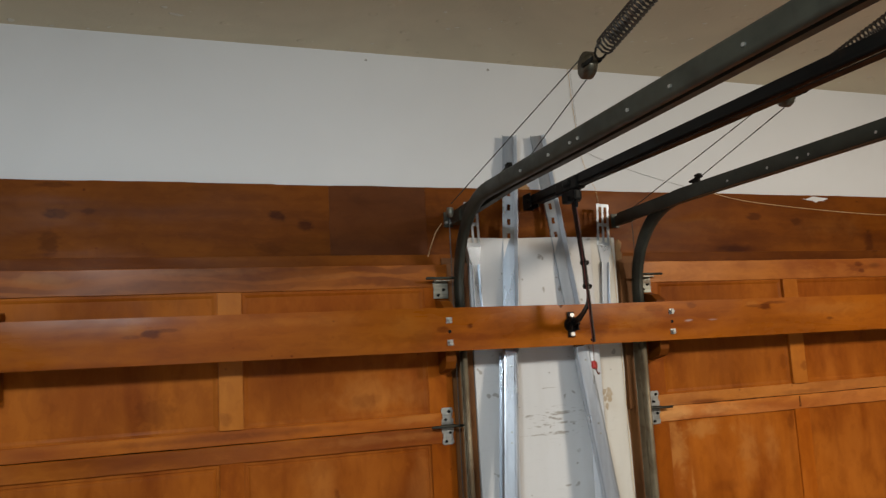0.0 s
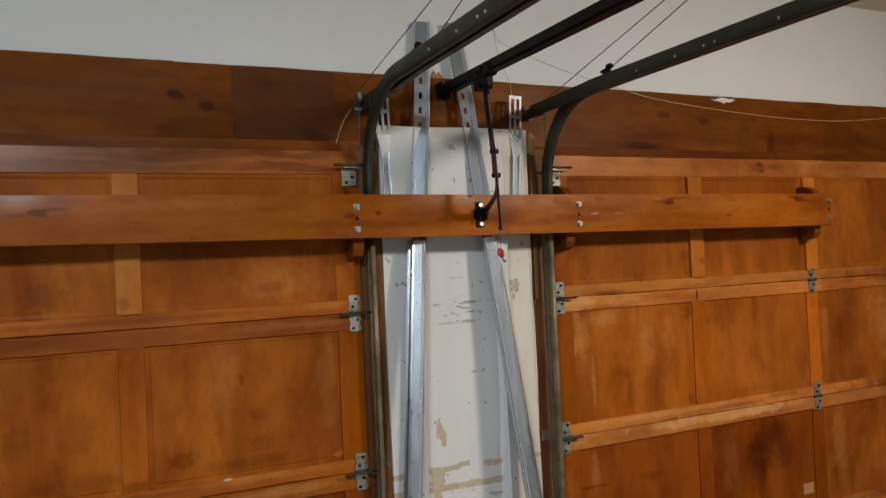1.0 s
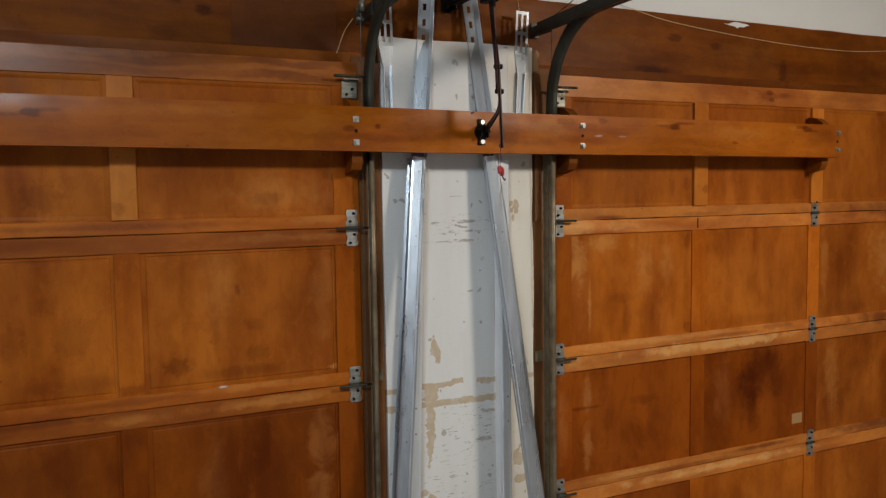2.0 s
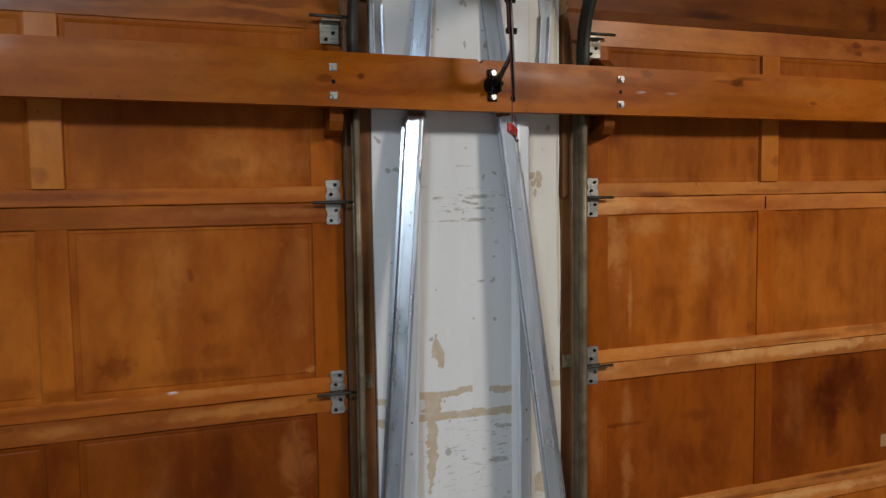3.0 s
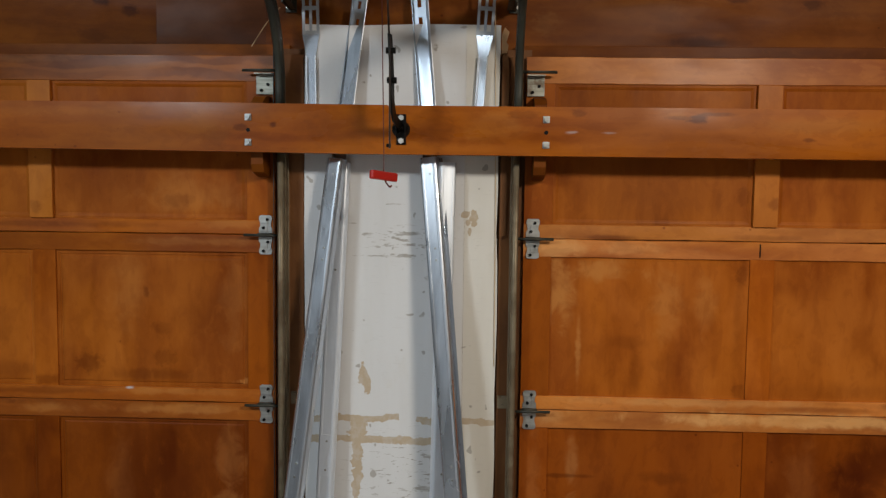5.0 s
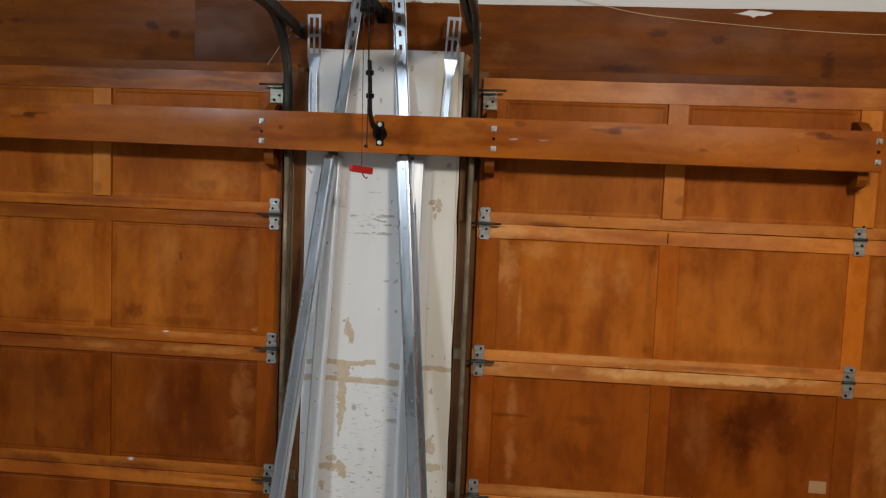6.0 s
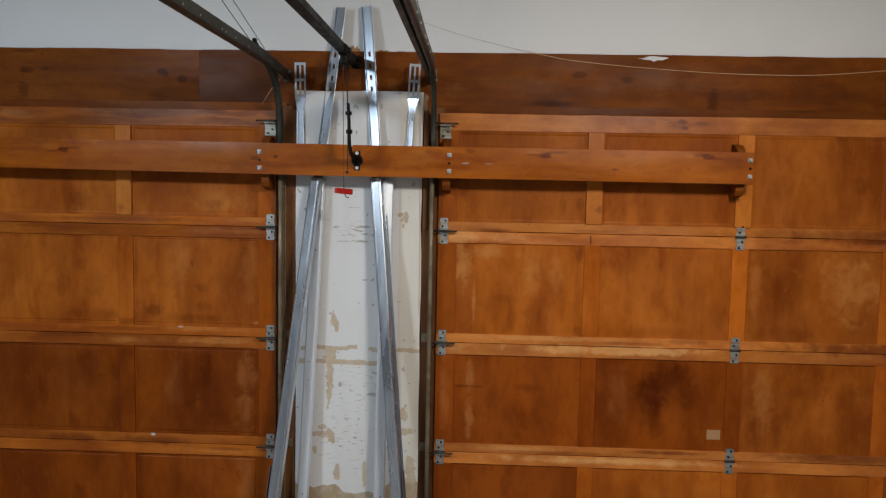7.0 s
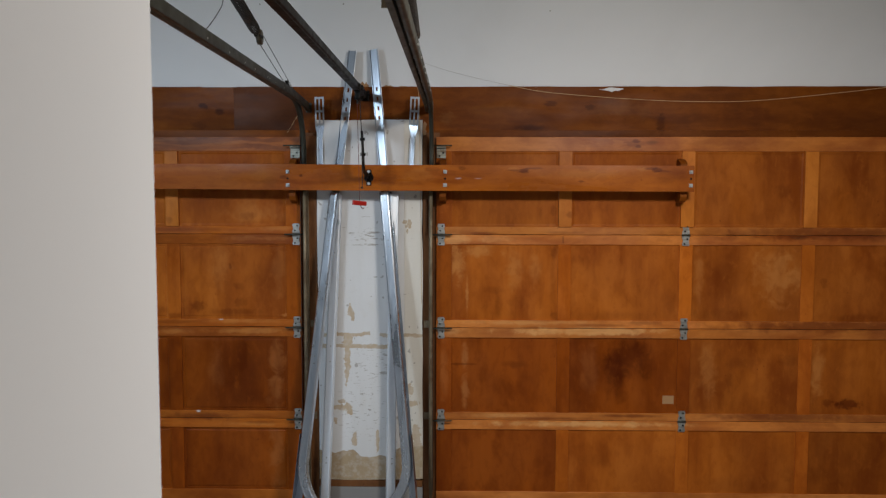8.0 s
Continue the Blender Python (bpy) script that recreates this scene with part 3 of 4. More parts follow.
def shared(name, me, place, parent):
    """One more object on a mesh that was modelled round its own origin."""
    ob = new(name, me)
    ob.parent = parent
    up = Vector(parent.location) if parent.parent is None else Vector(parent.location) + Vector(root_of(parent).location)
    ob.location = Vector(place) - up
    return ob


def solid(name, bm, material, label, category, kind="", group="", smooth=False):
    """A thing or a piece of the setting that is one mesh, modelled in world metres."""
    return tagged(new(name, mesh_of(name, bm, material, smooth)), label, category, group, kind)


def box(x0, x1, y0, y1, z0, z1, bevel=0.0, bm=None):
    out = bm if bm is not None else bmesh.new()
    made = bmesh.ops.create_cube(out, size=1.0)["verts"]
    for v in made:
        v.co = Vector((x0 + (v.co.x + 0.5) * (x1 - x0), y0 + (v.co.y + 0.5) * (y1 - y0), z0 + (v.co.z + 0.5) * (z1 - z0)))
    if bevel:
        edges = list({e for v in made for e in v.link_edges})
        bmesh.ops.bevel(out, geom=edges, offset=bevel, segments=2, profile=0.6, affect="EDGES")
    return out


def worn_board(x0, x1, y0, y1, z0, z1, amp, step=0.09, bm=None):
    """A long board along x whose front edges are uneven and slightly chipped."""
    out = bm if bm is not None else bmesh.new()
    count = max(3, int((x1 - x0) / step))
    seed = random.uniform(0, 90)
    rings = []
    for i in range(count + 1):
        x = x0 + (x1 - x0) * i / count
        lo = amp * (noise.noise((x * 6.0, seed, 0.3)) + 0.8 * noise.noise((x * 31.0, seed, 4.1)))
        hi = amp * (noise.noise((x * 6.0, seed, 9.7)) + 0.8 * noise.noise((x * 31.0, seed, 7.7)))
        dy = amp * 0.6 * noise.noise((x * 3.0, seed, 2.2))
        c = 0.0016 + 0.0012 * abs(noise.noise((x * 23.0, seed, 5.5)))
        ring = [(y0 + dy + c, z0 + lo), (y0 + dy, z0 + lo + c), (y0 + dy, z1 + hi - c), (y0 + dy + c, z1 + hi), (y1, z1), (y1, z0)]
        rings.append([out.verts.new((x, y, z)) for y, z in ring])
    for a, b in zip(rings, rings[1:]):
        for k in range(6):
            out.faces.new((a[k], a[(k + 1) % 6], b[(k + 1) % 6], b[k]))
    out.faces.new(rings[0][::-1])
    out.faces.new(rings[-1])
    return out


def prism(outline, y0, y1, bm=None):
    """An (x, z) outline carried from y0 to y1."""
    out = bm if bm is not None else bmesh.new()
    a = [out.verts.new((x, y0, z)) for x, z in outline]
    b = [out.verts.new((x, y1, z)) for x, z in outline]
    out.faces.new(a)
    out.faces.new(list(reversed(b)))
    for i in range(len(a)):
        j = (i + 1) % len(a)
        out.faces.new((a[j], a[i], b[i], b[j]))
    return out


def round_bar(a, b, r, sides=12, bm=None, r2=None):
    """A round bar from a to b."""
    out = bm if bm is not None else bmesh.new()
    a, b = Vector(a), Vector(b)
    turn = (b - a).to_track_quat("Z", "Y").to_matrix().to_4x4()
    bmesh.ops.create_cone(out, cap_ends=True, segments=sides, radius1=r, radius2=r if r2 is None else r2, depth=(b - a).length,
                          matrix=Matrix.Translation((a + b) / 2) @ turn)
    return out


def sheet_profile(line, gauge):
    """The closed outline of a bent sheet that follows a 2D line."""
    pts = [Vector(p) for p in line]
    left, right = [], []
    for i, p in enumerate(pts):
        d = (pts[min(i + 1, len(pts) - 1)] - pts[max(i - 1, 0)]).normalized()
        n = Vector((-d.y, d.x)) * gauge / 2
        left.append(p + n)
        right.append(p - n)
    return left + right[::-1]


def sweep(path, outline, side, bm=None, caps=True):
    """Carries a closed 2D outline along a path; its first axis is side."""
    out = bm if bm is not None else bmesh.new()
    path, side = [Vector(p) for p in path], Vector(side).normalized()
    rings = []
    for i, p in enumerate(path):
        t = (path[min(i + 1, len(path) - 1)] - path[max(i - 1, 0)]).normalized()
        s = (side - t * side.dot(t)).normalized()
        n = s.cross(t)
        rings.append([out.verts.new(p + s * u + n * v) for u, v in outline])
    for a, b in zip(rings, rings[1:]):
        for i in range(len(a)):
            j = (i + 1) % len(a)
            out.faces.new((a[i], a[j], b[j], b[i]))
    if caps:
        out.faces.new(rings[0][::-1])
        out.faces.new(rings[-1])
    return out


def tube(path, r, sides=6, bm=None):
    ring = [(r * math.cos(2 * math.pi * i / sides), r * math.sin(2 * math.pi * i / sides)) for i in range(sides)]
    out = bm if bm is not None else bmesh.new()
    path = [Vector(p) for p in path]
    main = (path[-1] - path[0]).normalized()
    side = Vector((1, 0, 0)) if abs(main.x) < 0.8 else Vector((0, 1, 0))
    return sweep(path, ring, side, out)


def bowed(points, steps=8):
    """A smooth line through points (Catmull-Rom)."""
    p = [Vector(q) for q in points]
    p = [2 * p[0] - p[1], *p, 2 * p[-1] - p[-2]]
    out = []
    for i in range(1, len(p) - 2):
        for k in range(steps):
            t = k / steps
            out.append(0.5 * (2 * p[i] + (p[i + 1] - p[i - 1]) * t + (2 * p[i - 1] - 5 * p[i] + 4 * p[i + 1] - p[i + 2]) * t * t
                              + (3 * p[i] - p[i - 1] - 3 * p[i + 1] + p[i + 2]) * t ** 3))
    return out + [p[-2]]


# ---------------------------------------------------------------- the garage's shell
CEIL, HEAD, HEAD_LOW = 2.93, 2.437, 2.178
WEST, EAST, BACK, FRONT = -3.45, 4.05, -6.6, 0.08
solid("floor", box(WEST - 0.15, EAST + 0.15, BACK - 0.15, 1.2, -0.12, 0.0), M_CONCRETE, "grey concrete garage floor slab", "floor", "structure")
solid("ceiling", box(WEST - 0.15, EAST + 0.15, BACK - 0.15, 0.23, CEIL, CEIL + 0.12), M_CEILING, "dingy off-white ceiling with a sprayed texture", "ceiling", "structure")
wall = box(WEST, EAST, FRONT, FRONT + 0.15, HEAD, CEIL)
box(WEST, -2.96, FRONT, FRONT + 0.15, 0, HEAD, bm=wall)
box(3.42, EAST, FRONT, FRONT + 0.15, 0, HEAD, bm=wall)
solid("wall_front", wall, M_WALL, "smooth white painted wall above the doors", "wall", "structure")
# unseen side and back walls, dark grey to cut fill light and reflections
solid("wall_west", box(WEST - 0.15, WEST, BACK, 0.23, 0, CEIL), M_UNSEEN, "unseen plain dark grey side wall", "wall", "structure")
solid("wall_east", box(EAST, EAST + 0.15, BACK, 0.23, 0, CEIL), M_UNSEEN, "unseen plain dark grey side wall", "wall", "structure")
solid("wall_back", box(WEST, EAST, BACK - 0.15, BACK, 0, CEIL), M_UNSEEN, "unseen plain dark grey back wall", "wall", "structure")
solid("wall_partition", box(-1.0, 0.394, BACK, -3.52, 0, CEIL, 0.004), M_PARTITION, "plain off-white partition wall with a square corner", "wall", "structure")

# timber over the doors: one long board and a darker length beside the post
header = worn_board(-2.97, -0.548, 0.068, FRONT + 0.15, HEAD_LOW, HEAD, 0.0022, 0.06)
worn_board(-0.20, 3.43, 0.068, FRONT + 0.15, HEAD_LOW, HEAD, 0.0022, 0.06, bm=header)
header_ob = solid("header", header, M_HEADER, "long brown stained timber header with knots", "header beam", "structure")
solid("header_repair", worn_board(-0.5475, -0.2005, 0.0679, FRONT + 0.15, HEAD_LOW, HEAD, 0.002, 0.06), M_HEADER_DARK,
      "darker stained length of the timber header", "header beam", "structure")
for name, x0, x1 in (("door_stop_left", -2.95, -0.12), ("door_stop_right", 0.58, 3.41)):
    solid(name, box(x0, x1, 0.046, 0.0665, 2.10, HEAD_LOW + 0.012, 0.002), M_HEADER, "brown wooden stop strip under the header", "trim", "structure")

# the post between the doors
post = box(-0.16, 0.63, 0.042, FRONT + 0.15, 0.0, HEAD_LOW - 0.002)
solid("post_core", post, M_JAMB, "dark timber core of the post between the doors", "post", "structure")
for name, x0, x1, top in (("jamb_left", -0.165, -0.0695, 2.155), ("jamb_right", 0.5375, 0.635, 2.15)):
    solid(name, box(x0, x1, 0.018, 0.041, 0.0, top, 0.003), M_JAMB, "dark brown rough jamb board beside the door", "door jamb", "structure")
solid("post_sill", box(-0.066, 0.533, 0.008, 0.041, 0.130, 0.166, 0.003), M_JAMB, "dark wooden sill plate under the post", "sill", "structure")
solid("post_footing", box(-0.067, 0.534, 0.004, 0.041, 0.0, 0.129, 0.004), M_CONCRETE, "low grey concrete footing under the post", "footing", "structure")
sheet = [(-0.066, 0.172), (0.10, 0.168), (0.30, 0.171), (0.4292, 0.173), (0.4293, 1.0), (0.4292, 2.246), (0.3, 2.247), (0.1, 2.242), (-0.065, 2.245), (-0.068, 1.6), (-0.064, 1.0)]
strip = [(0.4295, 0.174), (0.534, 0.178), (0.535, 0.5), (0.532, 0.72), (0.5345, 0.9), (0.531, 1.1), (0.535, 1.32), (0.534, 1.5), (0.529, 1.62), (0.532, 1.75), (0.530, 1.9), (0.533, 2.244), (0.4295, 2.246), (0.430, 1.0)]
solid("post_cladding", prism(sheet, 0.014, 0.0405), M_BOARD, "white painted plywood cladding, scuffed and peeling at its foot", "post cladding", "structure")
solid("post_cladding_strip", prism(strip, 0.0137, 0.0405), M_BOARD, "narrow board of a creamier tone, cracked along its length", "post cladding", "structure")
solid("jamb_strip", prism([(0.538, 1.60), (0.557, 1.61), (0.560, 2.10), (0.556, 2.15), (0.539, 2.155)], 0.004, 0.0175), M_JAMB,
      "rough brown strip beside the jamb", "trim", "structure")
solid("splintered_strip", prism([(0.536, 2.157), (0.552, 2.160), (0.556, 2.182), (0.549, 2.192), (0.558, 2.222), (0.544, 2.236), (0.536, 2.215)], 0.002, 0.0175), M_LABEL,
      "splintered pale wood strip at the head of the jamb", "trim", "structure")


# ---------------------------------------------------------------- the sectional doors
JOINTS = (0.02, 0.533, 1.067, 1.600, 2.150)


def hinge_leaf(height):
    """A stamped leaf: waisted outline with a raised rib down its middle."""
    h = height / 2
    half = [(0.0210, h), (0.0205, h * 0.45), (0.0165, h * 0.20), (0.0175, -h * 0.25), (0.0205, -h * 0.55), (0.0195, -h * 0.86), (0.0150, -h)]
    bm = prism(half + [(-x, z) for x, z in reversed(half)], -0.0035, 0.0)
    box(-0.0065, 0.0065, -0.0052, -0.0033, -h * 0.35, h * 0.98, 0.0012, bm=bm)
    return bm


LEAF = mesh_of("leaf", hinge_leaf(0.056), M_HINGE)
KNUCKLE = mesh_of("knuckle", round_bar((-0.024, -0.007, 0), (0.024, -0.007, 0), 0.0052), M_DARK, True)
SCREW = mesh_of("screw", round_bar((0, -0.0075, 0), (0, 0.0, 0), 0.0040, 8, r2=0.0052), M_BLACK)
STEM = mesh_of("roller_stem", round_bar((-0.056, 0, 0), (0.056, 0, 0), 0.0045, 10), M_DARK, True)


def hinge(door, x, z, roller=0.0):
    body = shared("hinge", KNUCKLE, (x, 0, z), door)
    shared("leaf", LEAF, (x, 0.0, z - 0.033), body)
    shared("leaf", LEAF, (x, 0.0, z + 0.033), body).rotation_euler = (0, math.pi, 0)
    for dx, dz in ((-0.007, -0.050), (0.007, -0.022), (-0.006, 0.022), (0.006, 0.048)):
        shared("screw", SCREW, (x + dx, -0.003, z + dz), body)
    if roller:
        shared("roller_stem", STEM, (x + roller, -0.024, z), body)


def door_panel(x0, x1, z0, z1, bead, groove):
    """A panel let into its frame; bead: with a moulded bead round its sunk middle; groove: with a line cut round its field."""
    bm = bmesh.new()
    rings = []
    steps = ((0.0, 0.0265), (0.0, 0.0046), (0.0110, 0.0049), (0.0150, 0.0062), (0.0200, 0.0082)) if bead else ((0.0, 0.0265), (0.0, 0.0074), (0.0040, 0.0076), (0.0120, 0.0084))
    if groove and not bead:
        steps = ((0.0, 0.0265), (0.0, 0.0084), (0.0130, 0.0080), (0.0145, 0.0100), (0.0180, 0.0100), (0.0215, 0.0076), (0.0300, 0.0070))
    for inset, y in steps:
        rings.append([bm.verts.new(p) for p in ((x0 + inset, y, z0 + inset), (x1 - inset, y, z0 + inset), (x1 - inset, y, z1 - inset), (x0 + inset, y, z1 - inset))])
    for a, b in zip(rings, rings[1:]):
        for k in range(4):
            bm.faces.new((a[k], a[(k + 1) % 4], b[(k + 1) % 4], b[k]))
    bm.faces.new(rings[0])
    bm.faces.new(rings[-1])
    return bm


def garage_door(edge, step, red, label):
    """A four-section wooden door; edge is its side by the post, step the way to its next stile, red the sections with
    darker, redder panels.
    """
    lo, hi = sorted((edge, edge + 4 * step + (0.082 if step > 0 else -0.082)))
    door = thing("garage_door", ((lo + hi) / 2, 0.02, 0.0), label, "garage door", "pair of garage doors")
    sgn = 1 if step > 0 else -1
    centres = sorted(edge + sgn * 0.041 + step * i for i in range(5))
    for i in range(4):
        z0, z1 = JOINTS[i] + 0.0012, JOINTS[i + 1] - 0.0012
        low, high = 0.043, (0.055 if i < 3 else 0.080)
        if i == 0:
            low = 0.09
        section = part("section", box(lo + 0.004, hi - 0.004, 0.0295, 0.0395, JOINTS[i], JOINTS[i + 1]), M_PANEL, door, "thin outer skin of one section")
        for a, b in ((z0, z0 + low), (z1 - high, z1)):
            part("rail", worn_board(lo, hi, random.uniform(-0.001, 0.001), 0.0285, a, b, 0.0016, 0.05), M_TOP_RAIL if (i == 3 and b == z1 and sgn < 0) else M_RAIL_RED if sgn < 0 else M_RAIL, section, "glossy orange-brown rail")
        for x in centres:
            x0, x1 = (lo, x + 0.046) if x == centres[0] else (x - 0.046, hi) if x == centres[-1] else (x - 0.0365, x + 0.0365)
            proud = -0.008 if (i == 3 and lo + 0.1 < x < hi - 0.1) else 0.0022
            over = 0.0 if proud < 0 else 0.003
            part("stile", box(x0, x1, proud, 0.0285, z0 + low + 0.0004 - over, z1 - high - 0.0004 + over, 0.0015), M_MUNTIN if proud < 0 else M_STILE_RED if i in red and (step < 0 or x < 2.2) else M_STILE_EDGE if i < 3 and x in (centres[0], centres[-1]) else M_STILE, section)
        for xa, xb in zip(centres, centres[1:]):
            a, b, c, d = xa + (0.0465 if xa == centres[0] else 0.037), xb - (0.0465 if xb == centres[-1] else 0.037), z0 + low + 0.001, z1 - high - 0.001
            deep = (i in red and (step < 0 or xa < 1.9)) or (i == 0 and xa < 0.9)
            part("panel", door_panel(a - 0.004, b + 0.004, c - 0.004, d + 0.004, i == 3, sgn < 0), M_PANEL_RED if deep else M_PANEL, section, "darker, redder panel" if deep else "")
    for z in JOINTS[1:4]:
        hinge(door, edge + sgn * 0.028, z, sgn * 0.006)
        hinge(door, centres[2] - 0.005, z)
    # corner fixture with the top roller
    x = edge + sgn * 0.028
    bm = box(x - 0.026, x + 0.026, -0.006, -0.0022, 2.03, 2.095, 0.001)
    box(x - 0.026, x + 0.026, -0.030, -0.0055, 2.088, 2.092, bm=bm)
    fixture = part("top_fixture", bm, M_HINGE_RUSTY, door, "dull galvanised top roller bracket")
    shared("roller_stem", STEM, (x + sgn * 0.004, -0.035, 2.098), fixture)
    for dx, dz in ((-0.01, 0.012), (0.01, 0.03)):
        shared("screw", SCREW, (x + dx, -0.006, 2.03 + dz), fixture)
    return door


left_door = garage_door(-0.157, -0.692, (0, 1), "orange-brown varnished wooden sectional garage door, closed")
right_door = garage_door(0.612, 0.6845, (1,), "orange-brown varnished wooden sectional garage door, closed, darkly stained in places")
part("label", box(1.908, 1.972, 0.0066, 0.0081, 0.632, 0.680, 0.0006), M_LABEL, right_door, "small faded paper label")


# ---------------------------------------------------------------- tracks of the doors
C_LINE = [(-0.0165, -0.0150), (-0.0205, -0.0158), (-0.0225, -0.0195), (-0.0205, -0.0238), (-0.0150, -0.0258), (-0.0070, -0.0252), (-0.0018, -0.0215), (0.0, -0.0155), (0.0, 0.0155), (-0.0018, 0.0215),
          (-0.0070, 0.0252), (-0.0150, 0.0258), (-0.0205, 0.0238), (-0.0225, 0.0195), (-0.0205, 0.0158), (-0.0165, 0.0150)]

ROUND_LINE = [(-0.0225, -0.0165), (-0.0215, -0.0215), (-0.0180, -0.0250), (-0.0045, -0.0255), (-0.0012, -0.0225), (0.0, -0.0170), (0.0, 0.0170), (-0.0012, 0.0225), (-0.0045, 0.0255), (-0.0180, 0.0250), (-0.0215, 0.0215), (-0.0225, 0.0165)]


def bend(y, z, r, a0, a1, x, steps=14):
    return [(x, y + r * math.cos(a0 + (a1 - a0) * i / steps), z + r * math.sin(a0 + (a1 - a0) * i / steps)) for i in range(steps + 1)]


def door_track(x, opening, label):
    """Vertical track, bend, horizontal track, wall angle and hanger; opening: -1 to the left, 1 to the right."""
    base = thing("door_track", (x, -0.035, 0.0), label, "door track", "garage door tracks")
    outline = [(-opening * u, v) for u, v in sheet_profile(C_LINE, 0.0025)]
    yv, zh, r = -0.036, (2.344 if opening < 0 else 2.334), 0.30
    rise = 0.008 if opening < 0 else 0.0
    part("vertical_track", sweep([(x, yv, z) for z in (0.02, 0.7, 1.4, 1.93)], [(0.74 * u, 0.72 * v) for u, v in outline], (1, 0, 0)), M_OLD, base, "", True)
    path = [(x, yv, 1.932)] + bend(yv - r, zh - r, r, 0, math.pi / 2, x) + [(x, y, zh + rise * (-0.34 - y)) for y in (-1.0, -1.6, -2.3, -3.3)]
    closed = [(-opening * u, v) for u, v in ROUND_LINE]
    # darker steel than the vertical run, shade put into the colour
    part("horizontal_track", sweep(path, closed, (1, 0, 0)), M_DARK, base, "bent track, its shade in a darker olive", True)
    # straight angle over the horizontal run, fixed to the header
    s = opening
    angle = sheet_profile([(-s * 0.0035, -0.022), (-s * 0.0035, 0.0262), (-s * 0.020, 0.0268)], 0.003)
    part("horizontal_angle", sweep([(x - s * 0.004, 0.03, 2.320), (x - s * 0.004, -0.45, zh), (x - s * 0.004, -3.35, zh + rise * 3.0)], angle, (1, 0, 0)), M_DARK, base, "dark perforated angle iron")
    # wall angle beside the vertical run
    leg = sheet_profile([(-s * 0.0028, -0.024), (-s * 0.0028, 0.008), (-s * 0.0050, 0.010)], 0.0025)
    bm = bmesh.new()
    sweep([(x - s * 0.0, -0.008, 0.14), (x - s * 0.0, -0.008, 1.97)], [(u, -v) for u, v in leg], (1, 0, 0), bm)
    part("wall_angle", bm, M_OLD, base)
    for z in (0.55, 1.085):
        cx = x - s * 0.0 + (0.024 if s < 0 else -0.018)
        bm = box(cx - 0.016, cx + 0.016, 0.012, 0.0175, z - 0.020, z + 0.020)
        for dz in (-0.010, 0.010):
            round_bar((cx, 0.006, z + dz), (cx, 0.012, z + dz), 0.0055, 8, bm=bm)
        part("jamb_bracket", bm, M_OLD, base)
    for y in (-0.60, -0.77, -0.885, -0.925, -1.14, -1.29, -1.5, -1.75):
        part("bolt", round_bar((x - (0.0265 if s < 0 else 0.009), y, zh - 0.006 + rise * (-0.34 - y)), (x + (0.0265 if s > 0 else 0.009), y, zh - 0.006 + rise * (-0.34 - y)), 0.0042, 8), M_BOLT, base, "bright bolt head in the angle")
    # plate and bolt on the header
    bm = box(x - 0.017, x + 0.017, 0.058, 0.062, 2.290, 2.345, 0.001)
    box(x - 0.003, x + 0.003, -0.06, 0.060, 2.295, 2.335, bm=bm)
    box(x - 0.015, x + 0.015, 0.0615, 0.0675, 2.292, 2.343, bm=bm)
    flag = part("flag_bracket", bm, M_DARK, base, "blackened steel flag bracket")
    part("bolt", round_bar((x + s * 0.010, 0.050, 2.306), (x + s * 0.010, 0.0579, 2.306), 0.006, 6), M_BOLT, flag)
    # rear hanger up to the ceiling
    bm = box(x - 0.014, x + 0.014, -3.32, -3.317, 2.33, CEIL - 0.001)
    part("hanger_strap", bm, M_OLD, base)
    return base


track_left = door_track(-0.118, -1, "aged olive steel roller track with a bend, its channel open")
track_right = door_track(0.575, 1, "aged brown steel roller track with a bend and perforated angle")


